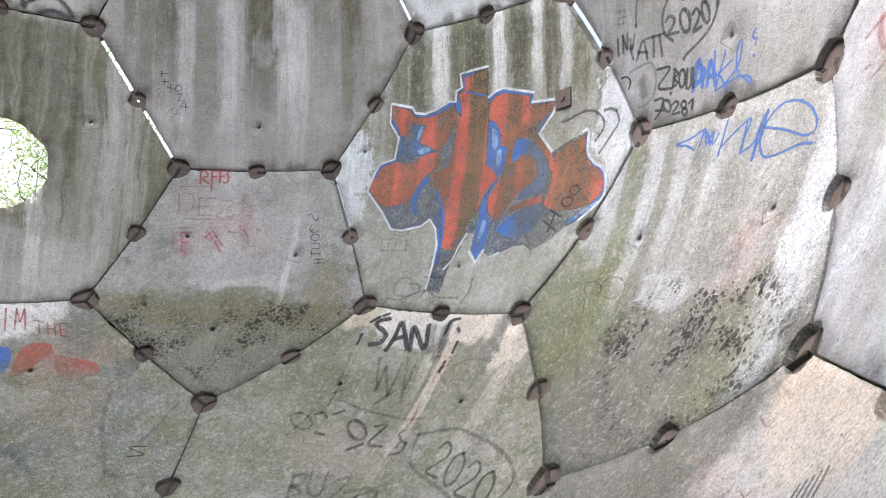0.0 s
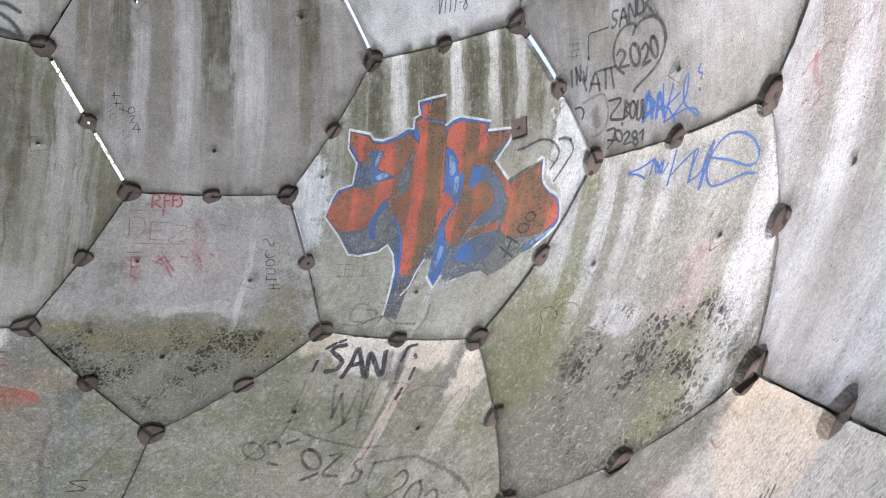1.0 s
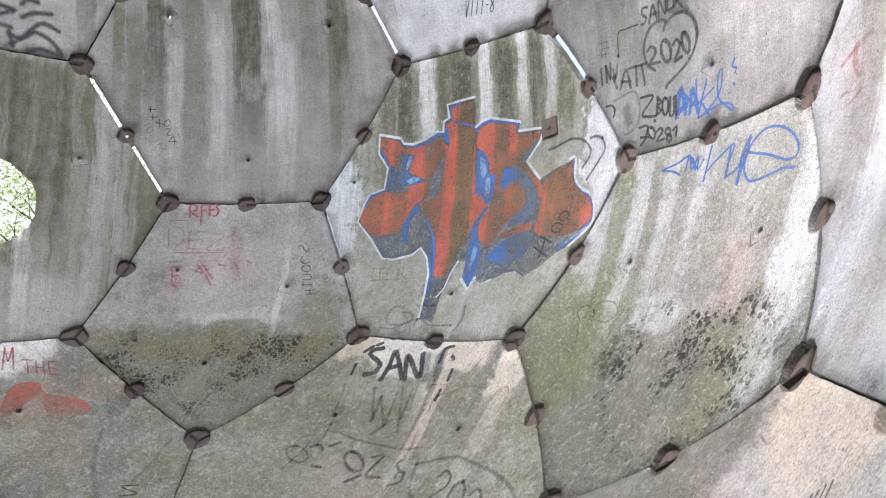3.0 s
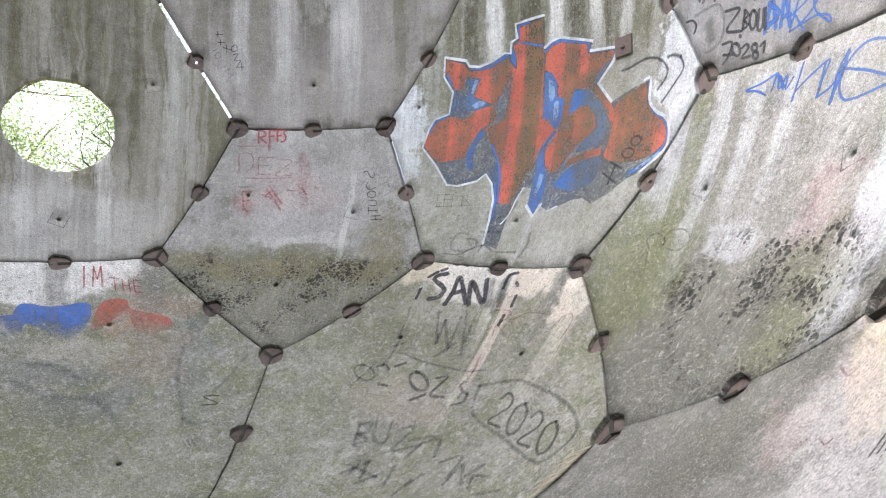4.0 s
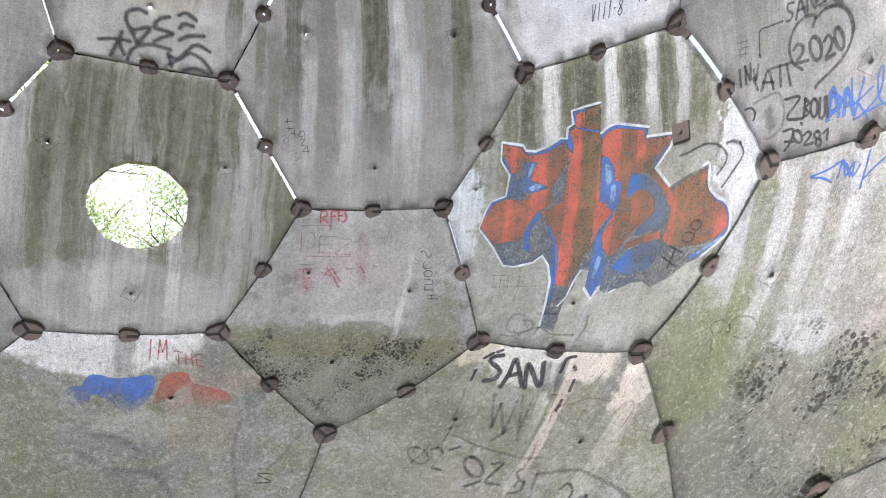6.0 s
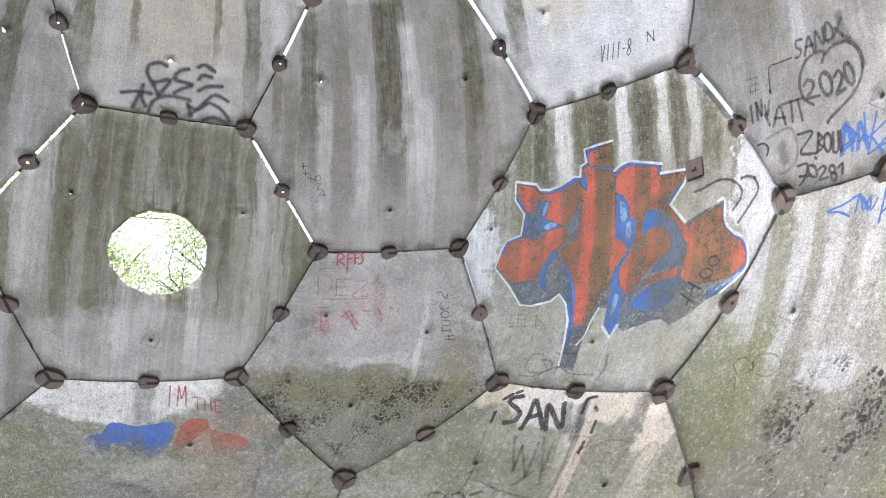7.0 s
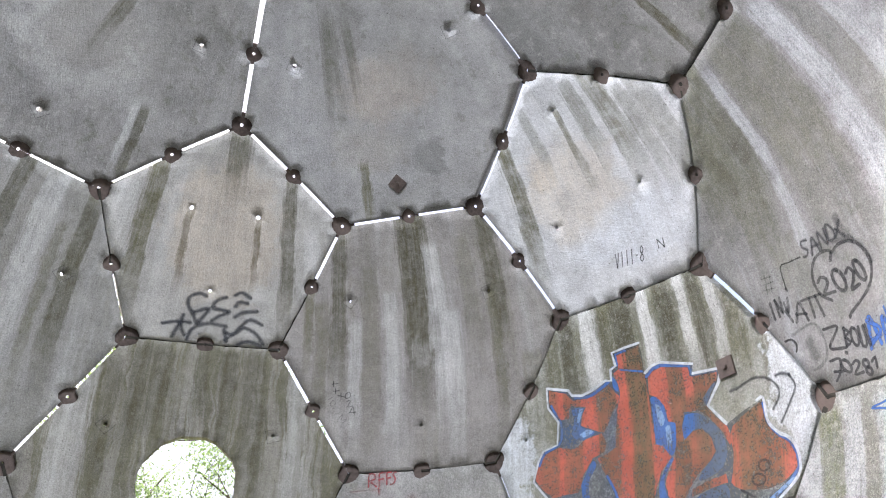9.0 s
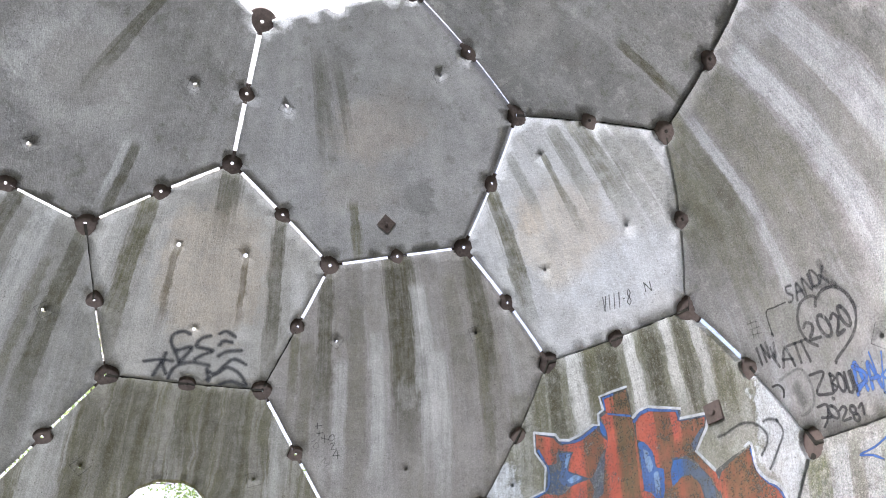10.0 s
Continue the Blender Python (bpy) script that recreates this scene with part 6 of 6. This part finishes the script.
clouds = art('JLS', 'faded blue and red painted cloud shapes')
daub(clouds, 'bright_blue', [(-0.215, 0.569), (-0.187, 0.637), (-0.127, 0.643), (-0.061, 0.622), (0.037, 0.626), (0.105, 0.639), (0.156, 0.624), (0.154, 0.541), (0.127, 0.473), (0.093, 0.430), (0.045, 0.344), (-0.042, 0.446), (-0.114, 0.493), (-0.153, 0.509), (-0.187, 0.421), (-0.255, 0.432), (-0.292, 0.496), (-0.271, 0.559)], 1)
daub(clouds, 'bright_red', [(0.161, 0.493), (0.199, 0.608), (0.254, 0.649), (0.344, 0.635), (0.366, 0.566), (0.553, 0.473), (0.552, 0.386), (0.389, 0.400), (0.345, 0.532), (0.291, 0.527), (0.210, 0.458), (0.148, 0.448)], 1)
daub(clouds, 'dim_blue', [(0.661, 0.476), (0.742, 0.470), (0.780, 0.395), (0.717, 0.321), (0.654, 0.363)], 1)
stroke(clouds, 'dim_blue', 0.035, [(0.612, 0.261), (0.559, 0.056), (0.550, -0.250)], 1)
stroke(clouds, 'dim_blue', 0.04, [(0.548, -0.273), (0.663, -0.317)], 1)
stroke(clouds, 'dim_blue', 0.05, [(-0.196, 0.155), (-0.036, 0.039), (0.154, -0.010), (0.253, -0.184)], 1)
stroke(clouds, 'dim_blue', 0.05, [(-0.128, 0.258), (-0.009, 0.228), (0.097, 0.130)], 1)
stroke(clouds, 'dim_blue', 0.03, [(0.960, 0.074), (0.813, -0.052), (0.726, -0.120)], 1)
finish(clouds)

words = art('JLS', 'thin red marker writing')
scrawl(words, 'red_thin', 0.01, 'IM', [(0.100, 0.757), (0.235, 0.745), (0.103, 0.906)])
scrawl(words, 'red_thin', 0.009, 'THE', [(0.267, 0.717), (0.447, 0.672), (0.264, 0.808)])
finish(words)

zig = art('JLS', 'small black zigzag mark')
stroke(zig, 'grey', 0.008, [(0.653, -0.191), (0.732, -0.209), (0.669, -0.136), (0.748, -0.159)], 3)
stroke(zig, 'faint', 0.007, [(0.528, -0.383), (0.544, -0.441)], 3)
stroke(zig, 'faint', 0.007, [(0.550, -0.392), (0.566, -0.450)], 3)
stroke(zig, 'faint', 0.007, [(0.573, -0.401), (0.588, -0.459)], 3)
finish(zig)

pink_marks = art('JRS', 'thin faded pink scribbles on cream paint')
stroke(pink_marks, 'pink', 0.012, [(0.102, 0.667), (0.188, 0.667), (0.195, 0.626), (0.142, 0.580), (0.145, 0.508)], 3)
stroke(pink_marks, 'pink', 0.01, [(0.146, 0.580), (0.215, 0.525)], 3)
stroke(pink_marks, 'pink', 0.01, [(0.230, 0.618), (0.316, 0.663), (0.435, 0.655)], 3)
stroke(pink_marks, 'pink', 0.012, [(0.515, 0.581), (0.535, 0.634), (0.586, 0.652), (0.607, 0.606), (0.575, 0.508)], 3)
stroke(pink_marks, 'pink', 0.014, [(0.132, 0.394), (0.140, 0.325), (0.136, 0.245)], 3)
finish(pink_marks)

numerals = art('V', 'thin scratched roman numerals')
scrawl(numerals, 'grey', 0.008, 'VIII-8', [(-0.029, -0.536), (0.188, -0.561), (-0.004, -0.444)])
scrawl(numerals, 'grey', 0.008, 'N', [(0.296, -0.524), (0.369, -0.539), (0.300, -0.467)])
stroke(numerals, 'faint', 0.004, [(-0.407, -0.235), (-0.370, -0.192)], 3)
stroke(numerals, 'faint', 0.004, [(-0.347, -0.247), (-0.310, -0.204)], 3)
stroke(numerals, 'faint', 0.004, [(-0.288, -0.259), (-0.251, -0.216)], 3)
stroke(numerals, 'faint', 0.004, [(-0.229, -0.270), (-0.193, -0.228)], 3)
stroke(numerals, 'faint', 0.004, [(-0.170, -0.282), (-0.135, -0.241)], 3)
stroke(numerals, 'faint', 0.004, [(-0.113, -0.294), (-0.077, -0.253)], 3)
finish(numerals)

pink_spray = art('R', 'faded pink sprayed marks')
stroke(pink_spray, 'smear', 0.05, [(0.262, 0.175), (0.285, 0.115), (0.275, 0.04)], 3)
stroke(pink_spray, 'smear', 0.04, [(0.289, 0.207), (0.373, 0.187)], 3)
stroke(pink_spray, 'smear', 0.03, [(0.470, 0.177), (0.472, 0.214)], 3)
finish(pink_spray)

rings = art('R', 'faint grey drawn rings')
stroke(rings, 'faint', 0.01, [(-0.488, -0.109), (-0.531, -0.062), (-0.480, -0.031), (-0.410, -0.066), (-0.444, -0.103)], 3)
stroke(rings, 'faint', 0.01, [(-0.411, -0.083), (-0.425, -0.025), (-0.336, -0.002), (-0.271, -0.046), (-0.309, -0.097), (-0.379, -0.096)], 3)
stroke(rings, 'faint', 0.01, [(-0.510, -0.164), (-0.488, -0.126), (-0.442, -0.223)], 3)
finish(rings)

pink_strokes = art('QRW', 'faded pink painted strokes')
stroke(pink_strokes, 'pink', 0.02, [(-0.768, 0.085), (-0.830, 0.062), (-0.899, 0.017)], 3)
stroke(pink_strokes, 'pink', 0.03, [(-0.840, 0.065), (-0.835, 0.015), (-0.801, -0.041)], 3)
stroke(pink_strokes, 'pink', 0.02, [(-0.649, 0.090), (-0.702, 0.052)], 3)
stroke(pink_strokes, 'pink', 0.02, [(-0.569, 0.103), (-0.598, 0.069)], 3)
stroke(pink_strokes, 'pink', 0.014, [(-0.776, -0.088), (-0.824, -0.124)], 3)
stroke(pink_strokes, 'pink', 0.016, [(-0.850, -0.080), (-0.865, -0.087)], 3)
finish(pink_strokes)

corner_marks = art('RSW', 'small red crossed strokes on cream paint')
stroke(corner_marks, 'pink', 0.01, [(-0.474, 0.738), (-0.418, 0.733), (-0.411, 0.749)], 3)
stroke(corner_marks, 'pink', 0.008, [(-0.288, 0.593), (-0.248, 0.592), (-0.243, 0.615)], 3)
stroke(corner_marks, 'grey', 0.008, [(-0.065, 0.650), (-0.089, 0.706)], 3)
stroke(corner_marks, 'grey', 0.008, [(-0.050, 0.666), (-0.077, 0.723)], 3)
stroke(corner_marks, 'grey', 0.008, [(-0.035, 0.681), (-0.064, 0.739)], 3)
stroke(corner_marks, 'grey', 0.008, [(-0.020, 0.697), (-0.052, 0.756)], 3)
stroke(corner_marks, 'grey', 0.008, [(-0.005, 0.712), (-0.039, 0.772)], 3)
finish(corner_marks)

pencil_columns = art('BJV', 'faint columns of pencil bars')
stroke(pencil_columns, 'grey', 0.007, [(-0.663, -0.258), (-0.663, -0.300)], 3)
stroke(pencil_columns, 'grey', 0.007, [(-0.677, -0.282), (-0.628, -0.278)], 3)
stroke(pencil_columns, 'grey', 0.007, [(-0.649, -0.314), (-0.649, -0.353)], 3)
stroke(pencil_columns, 'grey', 0.007, [(-0.667, -0.335), (-0.618, -0.331)], 3)
stroke(pencil_columns, 'grey', 0.007, [(-0.632, -0.367), (-0.576, -0.381)], 3)
stroke(pencil_columns, 'grey', 0.007, [(-0.607, -0.349), (-0.607, -0.403)], 3)
stroke(pencil_columns, 'grey', 0.007, [(-0.572, -0.362), (-0.544, -0.344), (-0.537, -0.382), (-0.572, -0.392), (-0.572, -0.362)], 3)
stroke(pencil_columns, 'grey', 0.007, [(-0.565, -0.415), (-0.530, -0.405), (-0.557, -0.454), (-0.515, -0.450)], 3)
stroke(pencil_columns, 'grey', 0.007, [(-0.542, -0.499), (-0.515, -0.458), (-0.507, -0.520)], 3)
stroke(pencil_columns, 'grey', 0.007, [(-0.549, -0.500), (-0.493, -0.496)], 3)
stroke(pencil_columns, 'faint', 0.008, [(-0.705, -0.396), (-0.670, -0.378)], 3)
stroke(pencil_columns, 'faint', 0.008, [(-0.691, -0.426), (-0.663, -0.400), (-0.649, -0.430), (-0.680, -0.449), (-0.691, -0.426)], 3)
stroke(pencil_columns, 'faint', 0.008, [(-0.641, -0.508), (-0.606, -0.489)], 3)
stroke(pencil_columns, 'faint', 0.008, [(-0.626, -0.538), (-0.591, -0.511), (-0.605, -0.552), (-0.570, -0.549)], 3)
stroke(pencil_columns, 'faint', 0.008, [(-0.597, -0.576), (-0.569, -0.557)], 3)
finish(pencil_columns)
set_out('BJV', (-0.52, 0.337, 0.045, 51), (0.551, 0.281, 0.045, 14))
set_out('BNP', (-0.024, -0.653, 0.045, 51), (0.516, 0.278, 0.045, 14))
set_out('BLP', (0.54, 0.288, 0.045, 51))
set_out('BJL', (-0.545, 0.313, 0.045, 51), (0.526, 0.29, 0.045, 14), (-0.001, -0.64, 0.045, 67))
set_out('R', (0.402, 0.239, 0.045, 17), (-0.314, 0.187, 0.045, 70))
set_out('J', (0.325, 0.124, 0.045, 70))
set_out('BNV', (-0.564, 0.318, 0.045, 51), (0.578, 0.342, 0.045, 14))
set_out('QRV', (-0.019, -0.623, 0.045, 51))


def square_plate(key, u, v, size, spin):
    bm = bmesh.new()
    bmesh.ops.create_cube(bm, size=1.0, matrix=Matrix.Diagonal((size, size, 0.012, 1)))
    bmesh.ops.bevel(bm, geom=list(bm.edges), offset=0.003, segments=1)
    bmesh.ops.create_cone(bm, cap_ends=True, segments=8, radius1=0.014, radius2=0.012, depth=0.012, matrix=Matrix.Translation((0, 0, 0.010)))
    ob = part("square_plate", bm, RUST, FRAMES[key], "small square rusty steel plate")
    p = on_wall(key, u, v, 0.003)
    tilt = Vector((0, 0, 1)).rotation_difference((Vector((0, 0, R)) - p).normalized()).to_matrix().to_4x4()
    ob.matrix_local = Matrix.Translation(p) @ tilt @ Matrix.Rotation(radians(spin), 4, "Z")


square_plate("BNV", -0.04, -0.67, 0.10, 40)
square_plate("JRV", 0.55, 0.31, 0.10, 4)

# dry straw caught in the joint low on the wall
rs = random.Random(3)
verts, faces = [], []
for i in range(70):
    d = node("RS").lerp(node("SR"), rs.uniform(0.06, 0.45)).normalized()
    p = C + d * (R - 0.004 + rs.uniform(-.004, .01))
    way = (node("SR") - node("RS")).normalized() + Vector((rs.gauss(0, .18), rs.gauss(0, .18), rs.gauss(0, .1)))
    way = way.normalized() * rs.uniform(.04, .12)
    side = way.cross(d).normalized() * 0.0012
    k = len(verts)
    verts += [p - side, p + side, p + way * .5 + side - d * 0.006, p + way * .5 - side - d * 0.006, p + way + side * .4, p + way - side * .4]
    faces += [(k, k + 1, k + 2, k + 3), (k + 3, k + 2, k + 4, k + 5)]
part("straw", mesh_of("straw", verts, faces, rough_mat("dry straw", (0.30, 0.25, 0.16), (0.52, 0.46, 0.34), 20)), None, dome, "dry straw caught in a joint")

# ---- outside: ground and trees ----
gv = [(x * 40, y * 40, 0.0) for x in range(-10, 11) for y in range(-10, 11)]
gf = [(i * 21 + j, (i + 1) * 21 + j, (i + 1) * 21 + j + 1, i * 21 + j + 1) for i in range(20) for j in range(20)]
ground = new("ground", mesh_of("ground", gv, gf, SOIL))
tagged(ground, "grassy ground around the concrete sphere", "ground", kind="structure")


def tube(bm, a, b, r0, r1, k=7):
    a, b = Vector(a), Vector(b)
    d = (b - a).normalized()
    x = d.orthogonal().normalized()
    y = d.cross(x)
    rings = []
    for p, r in ((a, r0), (b, r1)):
        rings.append([bm.verts.new(p + (x * math.cos(2 * math.pi * i / k) + y * math.sin(2 * math.pi * i / k)) * r) for i in range(k)])
    for i in range(k):
        bm.faces.new((rings[0][i], rings[0][(i + 1) % k], rings[1][(i + 1) % k], rings[1][i]))


def tree(x, y, height, seed, leaves):
    rg = random.Random(seed)
    top = tagged(new("tree"), "slender deciduous tree with light green spring leaves", "tree", group="trees round the dome")
    top.location = (x, y, 0)
    bm, tips = bmesh.new(), []
    p, r = Vector((0, 0, -0.05)), height * 0.016
    trunk = []
    for i in range(7):
        q = p + Vector((rg.uniform(-.25, .25), rg.uniform(-.25, .25), height / 7))
        tube(bm, p, q, r, r * 0.85)
        p, r = q, r * 0.85
        trunk.append((p.copy(), r))

    def limb(a, d, ln, rr, depth):
        for _ in range(3):
            b = a + d * ln / 3
            tube(bm, a, b, rr, rr * 0.75, 5)
            a, rr = b, rr * 0.75
            d = (d + Vector((rg.uniform(-.3, .3), rg.uniform(-.3, .3), rg.uniform(-.15, .25)))).normalized()
            tips.append(a.copy())
            if depth:
                limb(a, (d + Vector((rg.uniform(-.9, .9), rg.uniform(-.9, .9), rg.uniform(-.3, .5)))).normalized(), ln * 0.55, rr * 0.6, depth - 1)
    for q, r in trunk[1:]:
        for _ in range(3):
            a = rg.uniform(0, 6.28)
            limb(q, Vector((math.cos(a), math.sin(a), rg.uniform(.0, .6))).normalized(), height * 0.28, r * 0.5, 2)
    part("trunk", bm, BARK, top)
    verts, faces = [], []
    for _ in range(leaves):
        t = rg.choice(tips)
        o = t + Vector((rg.gauss(0, .28), rg.gauss(0, .28), rg.gauss(0, .22)))
        d = Vector((rg.uniform(-1, 1), rg.uniform(-1, 1), rg.uniform(-1, .3))).normalized()
        s = d.orthogonal().normalized()
        ln = rg.uniform(.05, .10)
        k = len(verts)
        verts += [o, o + d * ln * .5 + s * ln * .3, o + d * ln, o + d * ln * .5 - s * ln * .3]
        faces.append((k, k + 1, k + 2, k + 3))
    part("crown", mesh_of("crown", verts, faces, DAYLIT_LEAF), None, top)
    return top


tree(-9.0, 15.2, 8.0, 11, 14000)
tree(-10.1, 12.2, 7.0, 12, 14000)
tree(-12.6, 14.2, 9.5, 13, 12000)
tree(-24.0, 4.0, 11.0, 14, 6000)
tree(9.0, 22.0, 10.0, 15, 6000)
tree(19.0, 6.0, 11.0, 16, 6000)
tree(13.0, -14.0, 10.0, 17, 5000)
tree(-14.0, -13.0, 10.0, 18, 5000)
